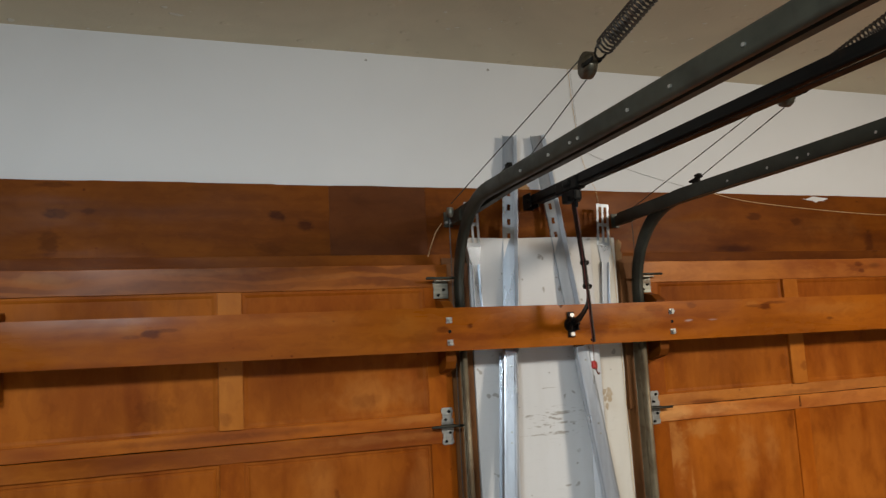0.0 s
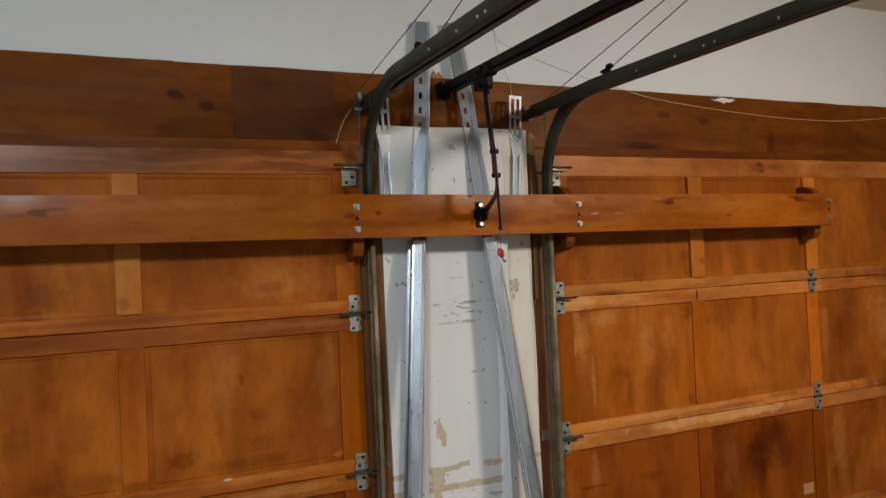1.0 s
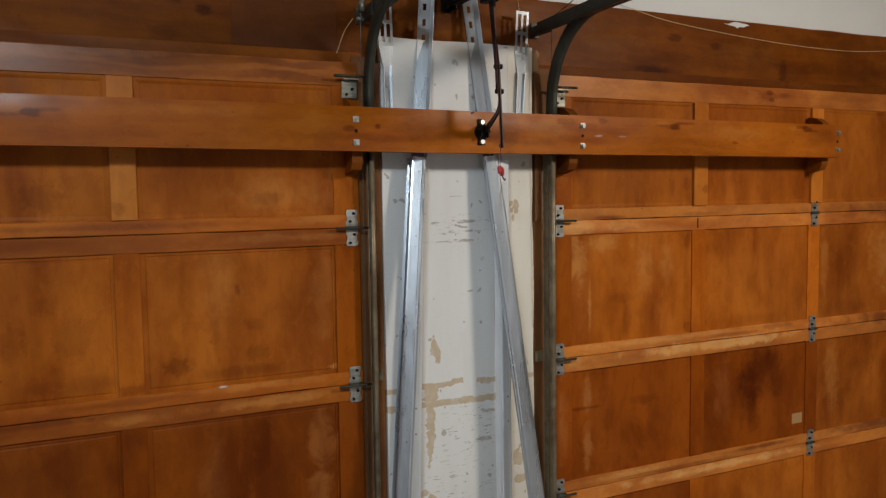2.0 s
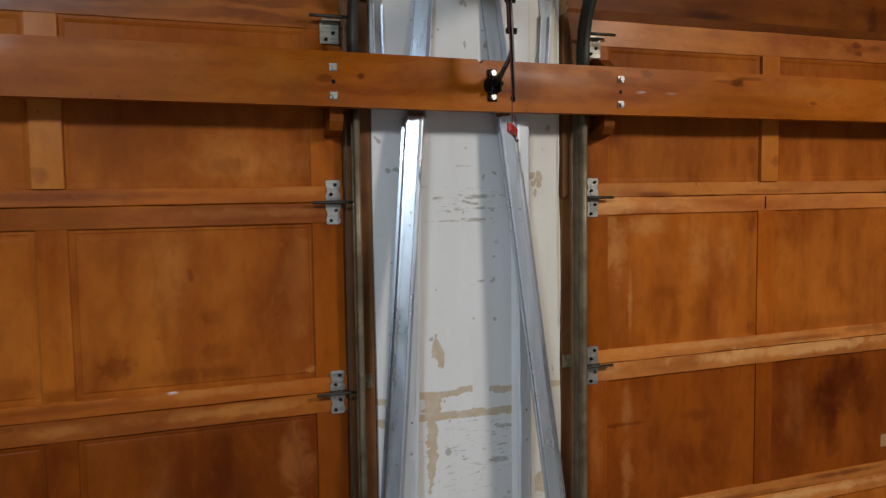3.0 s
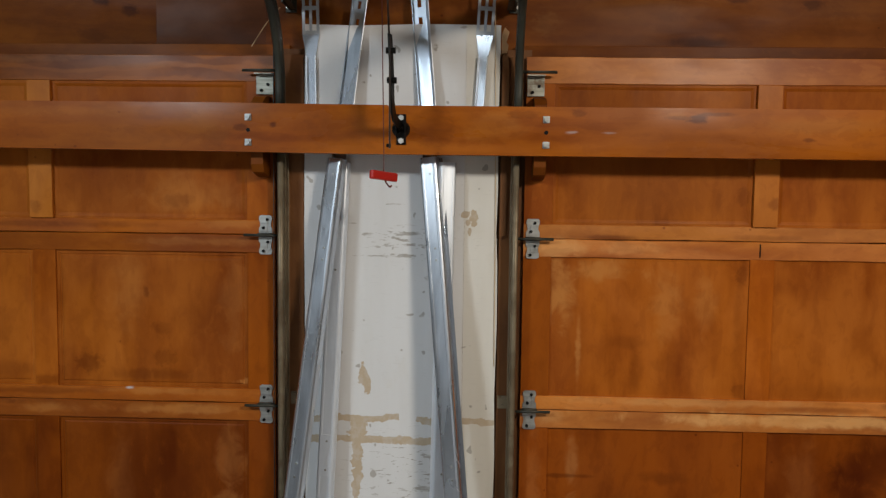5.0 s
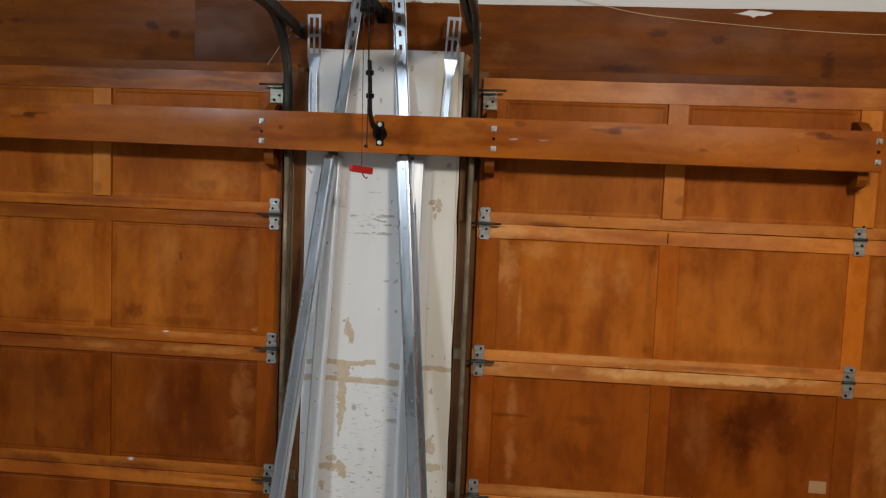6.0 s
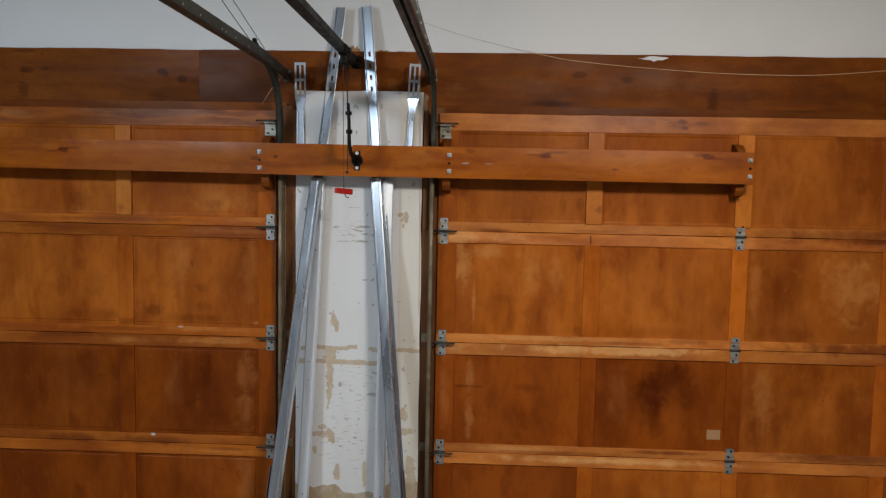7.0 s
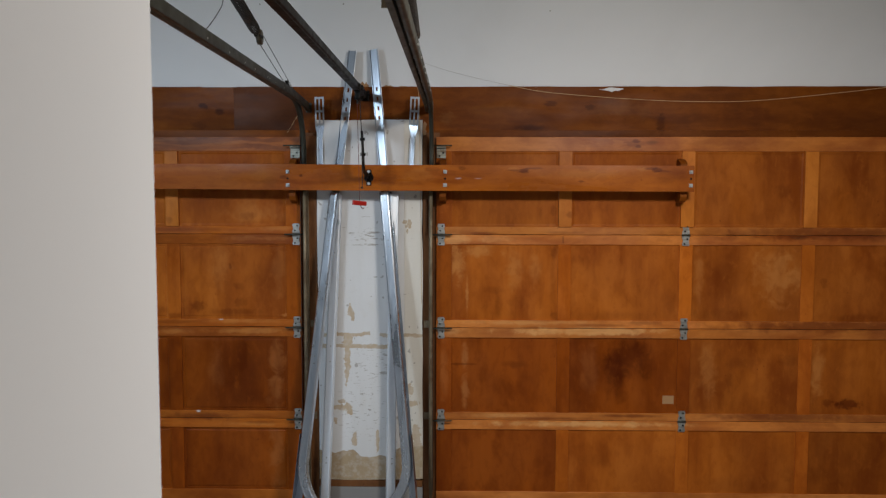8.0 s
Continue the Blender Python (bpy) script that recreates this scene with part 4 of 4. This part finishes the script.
# ---------------------------------------------------------------- springs, pulleys and lift cables
def spring_set(x, py, pz, clip_y, sheave_x, track_x, cable_z, clip_z, wheel_r):
    base = thing("extension_spring", (x, py, pz), "dark coiled extension spring with a pulley and lift cables", "spring", "door springs")
    back = Vector((x, -2.28, pz + 0.22 * (2.28 + py)))
    start = Vector((x, py - 0.078, pz + 0.017))
    d = (back - start).normalized()
    side = Vector((1, 0, 0))
    up = side.cross(d)
    turns = int((back - start).length / 0.0122)
    pts, n = [], 9
    for i in range(turns * n + 1):
        a = 2 * math.pi * i / n
        pts.append(start + d * (0.0122 * i / n) + (side * math.cos(a) + up * math.sin(a)) * 0.0215)
    bm = bmesh.new()
    ring = [(0.0028 * math.cos(2 * math.pi * k / 5), 0.0028 * math.sin(2 * math.pi * k / 5)) for k in range(5)]
    rows = []
    for i, p in enumerate(pts):
        t = (pts[min(i + 1, len(pts) - 1)] - pts[max(i - 1, 0)]).normalized()
        s = (d - t * d.dot(t)).normalized()
        m = s.cross(t)
        rows.append([bm.verts.new(p + s * u + m * v) for u, v in ring])
    for a, b in zip(rows, rows[1:]):
        for k in range(5):
            bm.faces.new((a[k], a[(k + 1) % 5], b[(k + 1) % 5], b[k]))
    part("coil", bm, M_SPRING, base, "", True)
    hook = [start + d * 0.002 + up * 0.020, start - d * 0.016 + up * 0.021, start - d * 0.034 + up * 0.010, start - d * 0.040 - up * 0.006, start - d * 0.028 - up * 0.019, start - d * 0.010 - up * 0.020]
    part("hook", tube(bowed(hook), 0.0032), M_BLACK, base, "", True)
    part("hook", tube(bowed([back - up * 0.016, back + d * 0.03 - up * 0.012, back + d * 0.05 + up * 0.01]), 0.0032), M_BLACK, base, "", True)
    part("safety_strap", box(x - 0.012, x + 0.012, -2.335, -2.331, 2.31, CEIL - 0.001), M_OLD, base)
    # pulley wheel and its fork
    bm = round_bar((x - 0.009, py, pz), (x + 0.009, py, pz), wheel_r, 28)
    wheel = part("pulley", bm, M_BRASS, base, "worn brassy pulley wheel", True)
    part("hub", round_bar((x - 0.014, py, pz), (x + 0.014, py, pz), 0.006, 10), M_BLACK, wheel)
    bm = box(x - 0.013, x - 0.0105, py - 0.045, py + 0.006, pz - 0.005, pz + 0.005)
    box(x + 0.0105, x + 0.013, py - 0.045, py + 0.006, pz - 0.005, pz + 0.005, bm=bm)
    part("fork", bm, M_BLACK, wheel)
    # cable: from the clip on the track round the pulley to the sheave at the header, then down the door
    top, low = (x, py + 0.01, pz + wheel_r - 0.0008), (x, py + 0.01, pz - wheel_r + 0.0008)
    part("cable", tube([low, (track_x + 0.012, clip_y, cable_z)], 0.0016, 5), M_CABLE, base)
    part("cable", tube([top, (sheave_x, -0.06, 2.352)], 0.0016, 5), M_CABLE, base)
    part("cable", tube([(sheave_x, -0.034, 2.33), (sheave_x + (0.006 if x > 0 else -0.006), -0.022, 0.12)], 0.0016, 5), M_CABLE, base)
    part("sheave", round_bar((sheave_x - 0.007, -0.045, 2.325), (sheave_x + 0.007, -0.045, 2.325), 0.018, 20), M_HINGE_RUSTY, base, "", True)
    bm = box(-0.006, 0.006, -0.030, 0.030, -0.004, 0.004, 0.002)
    box(-0.005, 0.005, -0.016, 0.018, -0.015, -0.002, 0.002, bm=bm)
    box(-0.008, 0.008, -0.024, -0.004, 0.002, 0.012, 0.002, bm=bm)
    bmesh.ops.transform(bm, matrix=pose(track_x, clip_y, clip_z, -8, 0, 0), verts=bm.verts)
    part("cable_clip", bm, M_BLACK, base)
    return base


spring_set(-0.13, -0.975, 2.507, -0.47, -0.150, -0.122, 2.340, 2.377, 0.0325)
spring_set(0.546, -0.89, 2.497, -0.445, 0.588, 0.572, 2.372, 2.369, 0.026)


# ---------------------------------------------------------------- the board that ties both doors, and the opener
board_low, board_high = 1.846, 1.988
tie = thing("tie_board", (0.228, -0.10, board_low), "long orange-brown board bolted across both garage doors", "wooden board")
outline = [(-1.566, board_low + 0.012), (-1.2, board_low + 0.010), (-0.5, board_low + 0.006), (0.1, board_low + 0.001), (0.9, board_low), (2.022, board_low - 0.003), (2.022, board_high - 0.003),
           (1.4, board_high - 0.002), (0.6, board_high - 0.001), (0.222, board_high), (0.218, board_high - 0.012), (0.209, board_high - 0.013), (0.204, board_high + 0.001), (-0.3, board_high + 0.004), (-1.566, board_high + 0.006)]
bm = prism(outline, -0.122, -0.084)
bmesh.ops.bevel(bm, geom=[e for e in bm.edges if abs(e.verts[0].co.y - e.verts[1].co.y) < 1e-6], offset=0.003, segments=2, affect="EDGES")
# the board has cupped: the upper half of its face leans back
for z in (1.917, 1.924, 1.931, 1.938, 1.945, 1.952, 1.959, 1.966, 1.973, 1.980):
    bmesh.ops.bisect_plane(bm, geom=bm.verts[:] + bm.edges[:] + bm.faces[:], plane_co=(0, 0, z), plane_no=(0, 0, 1))
for v in bm.verts:
    if v.co.y < -0.1 and v.co.z > 1.917:
        v.co.y += 0.75 * (v.co.z - 1.917) ** 2
board_part = part("board", bm, M_BEAM, tie)
for x in (-0.188, 0.65, 1.975, -1.53):
    block = bmesh.new()
    side_line = [(-0.0835, 1.815), (-0.070, 1.792), (-0.005, 1.778), (-0.005, 2.026), (-0.050, 2.018), (-0.0835, 1.996)]
    a = [block.verts.new((x - 0.018, y, z)) for y, z in side_line]
    b = [block.verts.new((x + 0.018, y, z)) for y, z in side_line]
    block.faces.new(a)
    block.faces.new(b[::-1])
    for i in range(len(a)):
        block.faces.new((a[i], b[i], b[(i + 1) % len(a)], a[(i + 1) % len(a)]))
    # darker header wood puts the shade behind the board into the block's colour
    part("spacer_block", block, M_HEADER, tie, "tapered wooden spacer block")
for x in (-0.203, 0.663, 2.003, -1.545):
    for z in (1.950, 1.877):
        washer = part("washer", box(x - 0.0098, x + 0.0098, -0.1250, -0.1195, z - 0.0098, z + 0.0098, 0.001), M_HINGE, tie, "square steel washer")
        part("nut", round_bar((x, -0.1335, z), (x, -0.1255, z), 0.0075, 6), M_HINGE, washer)
    part("old_hole", round_bar((x, -0.1232, 1.913), (x, -0.1225, 1.913), 0.006, 10), M_BLACK, board_part)

opener = thing("door_opener", (0.228, 0.06, 2.37), "black overhead door opener rail with trolley and bent arm", "door opener")
rail_line = [(-0.010, -0.018), (-0.004, -0.020), (0.004, -0.020), (0.010, -0.018), (0.0105, 0.010), (0.007, 0.0145), (-0.007, 0.0145), (-0.0105, 0.010)]
part("rail", sweep([(0.207, 0.045, 2.386), (0.207, -1.5, 2.391), (0.207, -3.1, 2.393)], rail_line, (1, 0, 0)), M_BLACK, opener)
part("rail_lip", box(0.193, 0.221, -3.1, -0.02, 2.3640, 2.3672), M_BLACK, opener)
bm = box(0.186, 0.229, 0.061, 0.0675, 2.356, 2.412, 0.002)
box(0.188, 0.193, 0.012, 0.062, 2.360, 2.412, bm=bm)
box(0.221, 0.226, 0.012, 0.062, 2.360, 2.412, bm=bm)
part("header_bracket", bm, M_BLACK, opener)
part("bolt", round_bar((0.180, 0.028, 2.386), (0.236, 0.028, 2.386), 0.0065, 8), M_BLACK, opener)
bm = box(0.190, 0.226, -0.330, -0.180, 2.358, 2.404, 0.007)
box(0.193, 0.223, -0.305, -0.215, 2.322, 2.366, 0.008, bm=bm)
box(0.184, 0.236, -0.29, -0.24, 2.372, 2.398, 0.008, bm=bm)
round_bar((0.186, -0.262, 2.334), (0.236, -0.262, 2.334), 0.010, 12, bm=bm)
round_bar((0.207, -0.29, 2.30), (0.207, -0.29, 2.33), 0.006, 8, bm=bm)
part("trolley", bm, M_BLACK, opener, "black plastic trolley")
bar = sheet_profile([(-0.0105, 0), (0.0105, 0)], 0.0045)
part("arm", sweep([(0.215, -0.258, 2.325), (0.2265, -0.276, 2.10), (0.2275, -0.278, 2.03)], bar, (-0.15, 1, 0)), M_ARM, opener)
tail_bar = sheet_profile([(-0.0065, 0), (0.0065, 0)], 0.0045)
part("straight_arm", sweep([(0.2265, -0.279, 2.13), (0.2285, -0.288, 1.98), (0.2300, -0.296, 1.854)], tail_bar, (-0.15, 1, 0)), M_ARM, opener, "dark brown steel bar with a free lower end")
part("arm_bolt", round_bar((0.2215, -0.2945, 1.862), (0.2335, -0.2945, 1.862), 0.005, 8), M_BLACK, opener)
hooked = bowed([(0.2260, -0.2725, 2.16), (0.2325, -0.2770, 2.05), (0.2335, -0.270, 1.985), (0.234, -0.222, 1.945), (0.243, -0.165, 1.928), (0.245, -0.137, 1.922)], 8)
part("curved_arm", sweep(hooked, sheet_profile([(-0.012, 0), (0.012, 0)], 0.005), (0.25, 1, 0.35)), M_BLACK, opener)
for z, x in ((2.116, 0.2290), (2.037, 0.2325)):
    part("arm_bolt", round_bar((x - 0.013, -0.2755, z), (x + 0.013, -0.2755, z), 0.0085, 8), M_BLACK, opener)
bm = box(0.231, 0.259, -0.1255, -0.1225, 1.874, 1.962, 0.001)
round_bar((0.245, -0.135, 1.918), (0.245, -0.1225, 1.918), 0.026, 14, bm=bm)
box(0.230, 0.234, -0.155, -0.125, 1.898, 1.942, bm=bm)
box(0.256, 0.260, -0.155, -0.125, 1.898, 1.942, bm=bm)
round_bar((0.222, -0.143, 1.922), (0.268, -0.143, 1.922), 0.006, 8, bm=bm)
plate = part("door_bracket", bm, M_BLACK, opener)
for z in (1.951, 1.885):
    part("bolt", round_bar((0.245, -0.137, z), (0.245, -0.1255, z), 0.0085, 6), M_BOLT, plate)
part("release_cord", tube(bowed([(0.205, -0.292, 2.31), (0.2115, -0.304, 2.05), (0.216, -0.310, 1.853), (0.2165, -0.310, 1.792)], 5), 0.0014), M_CORD, opener)
bm = box(-0.052, 0.052, -0.007, 0.007, -0.012, 0.012, 0.005)
bmesh.ops.transform(bm, matrix=pose(0.2165, -0.310, 1.780, 0, 4, 56), verts=bm.verts)
handle = part("release_handle", bm, M_RED, opener, "red plastic release handle")
part("cord_tail", tube(bowed([(0.219, -0.310, 1.771), (0.225, -0.308, 1.759), (0.233, -0.304, 1.751), (0.237, -0.302, 1.756)], 5), 0.0022), M_CORD, handle)


# ---------------------------------------------------------------- new galvanised parts leaning on the post
def frame_along(foot, head):
    """The pose of a leaning strip: its z runs from foot to head, its -y looks into the garage."""
    foot, head = Vector(foot), Vector(head)
    z = (head - foot).normalized()
    x = (Vector((1, 0, 0)) - z * z.x).normalized()
    y = z.cross(x)
    m = Matrix((x, y, z)).transposed().to_4x4()
    return Matrix.Translation(foot) @ m, (head - foot).length


def slotted_strip(width, z0, z1, gauge, columns, slot, gap, bm=None, y=0.0, open_part=0.52):
    """A flat strip with rows of open slots."""
    out = bm if bm is not None else bmesh.new()
    bars = columns + 1
    hole = width * open_part / columns
    web = (width - hole * columns) / bars
    for i in range(bars):
        x0 = -width / 2 + i * (web + hole)
        box(x0, x0 + web, y - gauge, y, z0, z1, bm=out)
    z = z0
    while z < z1 - 1e-6:
        top = min(z + gap, z1)
        for i in range(columns):
            x0 = -width / 2 + web + i * (web + hole)
            box(x0, x0 + hole, y - gauge, y, z, top, bm=out)
        z += slot + gap
    box(-width / 2, width / 2, y - gauge, y, z1, z1 + gap, bm=out)
    return out


def turned(bm, m):
    bmesh.ops.transform(bm, matrix=m, verts=bm.verts)
    return bm


WIDE_C = [(-0.020, 0.028), (-0.0250, 0.0255), (-0.0262, 0.020), (-0.0262, 0.002), (-0.0240, -0.0035), (-0.0205, -0.0056), (-0.0150, -0.0060), (-0.0135, -0.0052), (0.0135, -0.0052),
          (0.0150, -0.0060), (0.0205, -0.0056), (0.0240, -0.0035), (0.0262, 0.002), (0.0262, 0.020), (0.0250, 0.0255), (0.020, 0.028)]


def leaning_track(foot, head, twist, tail, strip_from, label):
    """A new horizontal track with its straight angle; tail: the way its bend leaves the angle near the floor."""
    m, length = frame_along(foot, head)
    m = m @ pose(0, 0, 0, 0, 0, twist)
    ob = thing("leaning_track", foot, label, "door track", "new tracks leaning on the post")
    line = sheet_profile(WIDE_C, 0.002)
    run = [(0, 0, 0.36 + k * (strip_from - 0.36) / 4) for k in range(5)]
    r = 0.30
    arc = [(tail * r * (1 - math.cos(a)), 0, 0.36 - r * math.sin(a)) for a in (math.pi / 2 * k / 10 * 0.86 for k in range(10, 0, -1))]
    bm = sweep([Vector(p) for p in arc + run], [(u, -v) for u, v in line], (1, 0, 0))
    part("track", turned(bm, m), M_GALV, ob)
    bm = bmesh.new()
    off = -tail * 0.014
    slotted_strip(0.042, 2.235, 2.455, 0.002, 1, 0.024, 0.031, bm, 0.030, 0.28)
    box(-0.021, 0.021, 0.028, 0.030, 2.486, length, bm=bm)
    box(-0.021, 0.021, 0.028, 0.030, strip_from, 2.235, bm=bm)
    box(-0.022 + off, 0.022 + off, 0.028, 0.030, 0.0, strip_from - 0.001, bm=bm)
    edge = 0.022 if tail < 0 else -0.024
    box(edge + off, edge + off + 0.002, 0.000, 0.030, 0.0, 0.5, bm=bm)
    lip = bmesh.new()
    sweep([(0, 0, strip_from), (0, 0, length)], sheet_profile([(0.0205, -0.0285), (0.0225, -0.026), (0.0320, -0.014)], 0.002), (1, 0, 0), lip)
    box(-0.0225, -0.0205, 0.018, 0.031, strip_from, length, bm=bm)
    iron = part("angle_iron", turned(bm, m), M_GALV_DIM, ob, "slotted galvanised angle")
    # the flange's pale colour stands for a lamp highlight
    part("flange", turned(lip, m), M_GALV_LIT, iron, "bent flange, lamp highlight in its colour")
    for z in (0.9, 0.94, 1.55, 1.585, strip_from - 0.05):
        part("rivet", turned(round_bar((0.004, -0.0085, z), (0.004, -0.003, z), 0.0035, 8), m), M_HINGE, ob)
    return ob


leaning_track((-0.160, -0.235, 0.0), (0.128, 0.028, 2.64), -20, 1, 1.856, "bright galvanised curved track leaning against the post")
leaning_track((0.485, -0.235, 0.0), (0.247, 0.028, 2.645), -14, -1, 1.858, "bright galvanised curved track crossing in front of another")


def straight_track(foot, head, twist, label):
    m, length = frame_along(foot, head)
    m = m @ pose(0, 0, 0, 0, 0, twist)
    ob = thing("straight_track", foot, label, "door track", "new tracks leaning on the post")
    line = [(u * 0.95, -v) for u, v in sheet_profile(WIDE_C, 0.002)]
    # paler steel stands in for the bright reflection on this track
    part("track", turned(sweep([(0, 0, length * k / 4) for k in range(5)], line, (1, 0, 0)), m), M_GALV_LIT, ob)
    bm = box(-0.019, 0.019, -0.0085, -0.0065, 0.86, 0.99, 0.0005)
    part("splice_plate", turned(bm, m), M_GALV_LIT, ob)
    for z in (0.30, 0.33, 0.88, 0.97, 1.5):
        part("rivet", turned(round_bar((0.003, -0.010, z), (0.003, -0.005, z), 0.0035, 8), m), M_HINGE, ob)
    return ob


straight_track((-0.026, -0.080, 0.0), (0.050, -0.014, 1.826), -8, "bright galvanised straight track behind a curved one")
straight_track((0.355, -0.085, 0.0), (0.379, -0.038, 1.828), 16, "bright galvanised straight track standing on the floor")


def jamb_angle(x_low, x_high, turn, material, label):
    """A slotted wall angle with its tapered neck, held behind the tie board; turn: how far the neck is twisted."""
    m, length = frame_along((x_low, 0.006, 1.872), (x_high, 0.006, 2.373))
    ob = thing("slotted_angle", (x_low, 0.006, 1.872), label, "wall angle", "slotted angles at the post")
    bm = slotted_strip(0.052, length - 0.160, length - 0.012, 0.002, 2, 0.062, 0.012, None, 0.006)
    neck = [(-0.026, length - 0.161), (0.026, length - 0.161), (0.0145, length - 0.225), (0.0145, 0.0), (-0.0145, 0.0), (-0.0145, length - 0.225)]
    part("slotted_end", turned(bm, m), M_GALV_ROUGH, ob)
    m = m @ pose(0, -0.004 if turn else 0.0, 0, 0, 0, turn)
    part("neck", turned(prism(neck, 0.003, 0.0055), m), material, ob)
    # edge highlights are put into the flange colour
    for edge in (-0.0145, 0.0125):
        part("flange", turned(box(edge, edge + 0.002, -0.006, 0.003, 0.0, length - 0.225), m), M_GALV_LIT, ob, "bent edge, lamp highlight in its colour")
    return ob


jamb_angle(-0.040, -0.049, 0, M_GALV_DIM, "galvanised slotted wall angle beside the door track")
jamb_angle(0.464, 0.4925, -14, M_GALV, "galvanised slotted wall angle, shining, beside the door track")


# ---------------------------------------------------------------- wires and small marks
wire = thing("cream_wire", (0.60, 0.06, 2.36), "thin cream wire drooping along the header", "wire")
part("strand", tube(bowed([(1.02, 0.0685, 2.444), (1.254, 0.0660, 2.403), (1.72, 0.0658, 2.366), (2.1, 0.0658, 2.352), (2.45, 0.0658, 2.36), (3.05, 0.0660, 2.42), (3.4, 0.074, 2.47)], 10), 0.0014), M_WIRE, wire, "", True)
part("grey_strand", tube(bowed([(0.57, 0.0785, 2.56), (0.72, 0.0785, 2.515), (0.92, 0.077, 2.467), (1.02, 0.0685, 2.444)], 8), 0.0010), M_GREYWIRE, wire, "", True)
drop = thing("wall_wire", (0.47, 0.06, 2.2), "thin tan wire hanging down the wall and the post", "wire")
part("strand", tube(bowed([(0.425, 0.076, CEIL), (0.440, 0.076, 2.72), (0.462, 0.074, 2.55), (0.500, 0.064, 2.44), (0.511, 0.060, 2.36), (0.516, 0.012, 2.25), (0.524, 0.010, 1.7), (0.528, 0.010, 1.2)], 8), 0.0010), M_WIRE, drop, "", True)
part("grey_strand", tube(bowed([(0.437, 0.0765, CEIL), (0.445, 0.0765, 2.74), (0.455, 0.0765, 2.62), (0.50, 0.0770, 2.585), (0.57, 0.0785, 2.56)], 8), 0.0008), M_GREYWIRE, drop, "", True)
part("rail_split", box(1.3270, 1.3295, -0.0022, 0.004, 1.553, 1.593), M_BLACK, right_door, "dark split across the rail")
loose = thing("loose_wire", (-0.13, -1.73, 2.37), "thin dark wire hanging from the ceiling to the track", "wire")
part("strand", tube(bowed([(-0.13, -1.731, 2.374), (-0.13, -1.66, 2.413), (-0.13, -1.55, 2.487), (-0.13, -1.50, 2.54), (-0.13, -1.47, 2.70), (-0.13, -1.46, CEIL)], 6), 0.0018), M_CABLE, loose, "", True)
string = thing("loose_string", (-0.17, 0.03, 2.30), "thin tan string hanging from the bracket", "string")
part("strand", tube(bowed([(-0.150, 0.045, 2.302), (-0.185, 0.03, 2.255), (-0.225, -0.004, 2.175)], 5), 0.0012), M_WIRE, string, "", True)
chip = [(1.526, 2.421), (1.546, 2.420), (1.568, 2.426), (1.585, 2.432), (1.606, 2.431), (1.630, 2.428), (1.655, 2.427), (1.672, 2.423), (1.655, 2.418), (1.640, 2.412), (1.618, 2.413), (1.602, 2.405), (1.588, 2.412), (1.560, 2.415)]
for foot in ((0.172, 0.052, 0.030), (0.305, 0.060, 0.010), (0.395, 0.050, 0.006)):
    x, w, h = foot
    rim = [(x, 2.4365), (x + w, 2.4365), (x + w * 0.97, 2.437 + h * 0.35), (x + w * 0.80, 2.437 + h * 0.55), (x + w * 0.72, 2.437 + h * 0.95), (x + w * 0.52, 2.437 + h * 0.45), (x + w * 0.35, 2.437 + h), (x + w * 0.18, 2.437 + h * 0.8), (x + w * 0.05, 2.437 + h * 0.3)]
    solid("bare_patch", prism(rim, 0.0775, 0.0802), M_LABEL, "brown bare patch where the wall paint has flaked", "bare patch", "structure")
solid("paint_splash", prism(chip, 0.0655, 0.0682), M_WALL, "splash of white paint on the header", "paint splash", "structure")
for x, z in ((-0.393, 2.902), (0.083, 2.901), (1.25, 2.86)):
    solid("nail_head", round_bar((x, 0.077, z), (x, 0.0802, z), 0.0045, 10), M_HINGE, "small nail head in the white wall", "nail")
for x, w, z in ((-0.63, 0.10, 2.4405),):
    solid("paint_drip", box(x - w, x + w, 0.0655, 0.0682, z - 0.006, z + 0.002, 0.001), M_WALL, "dry drip of white paint on the header", "paint splash", "structure")
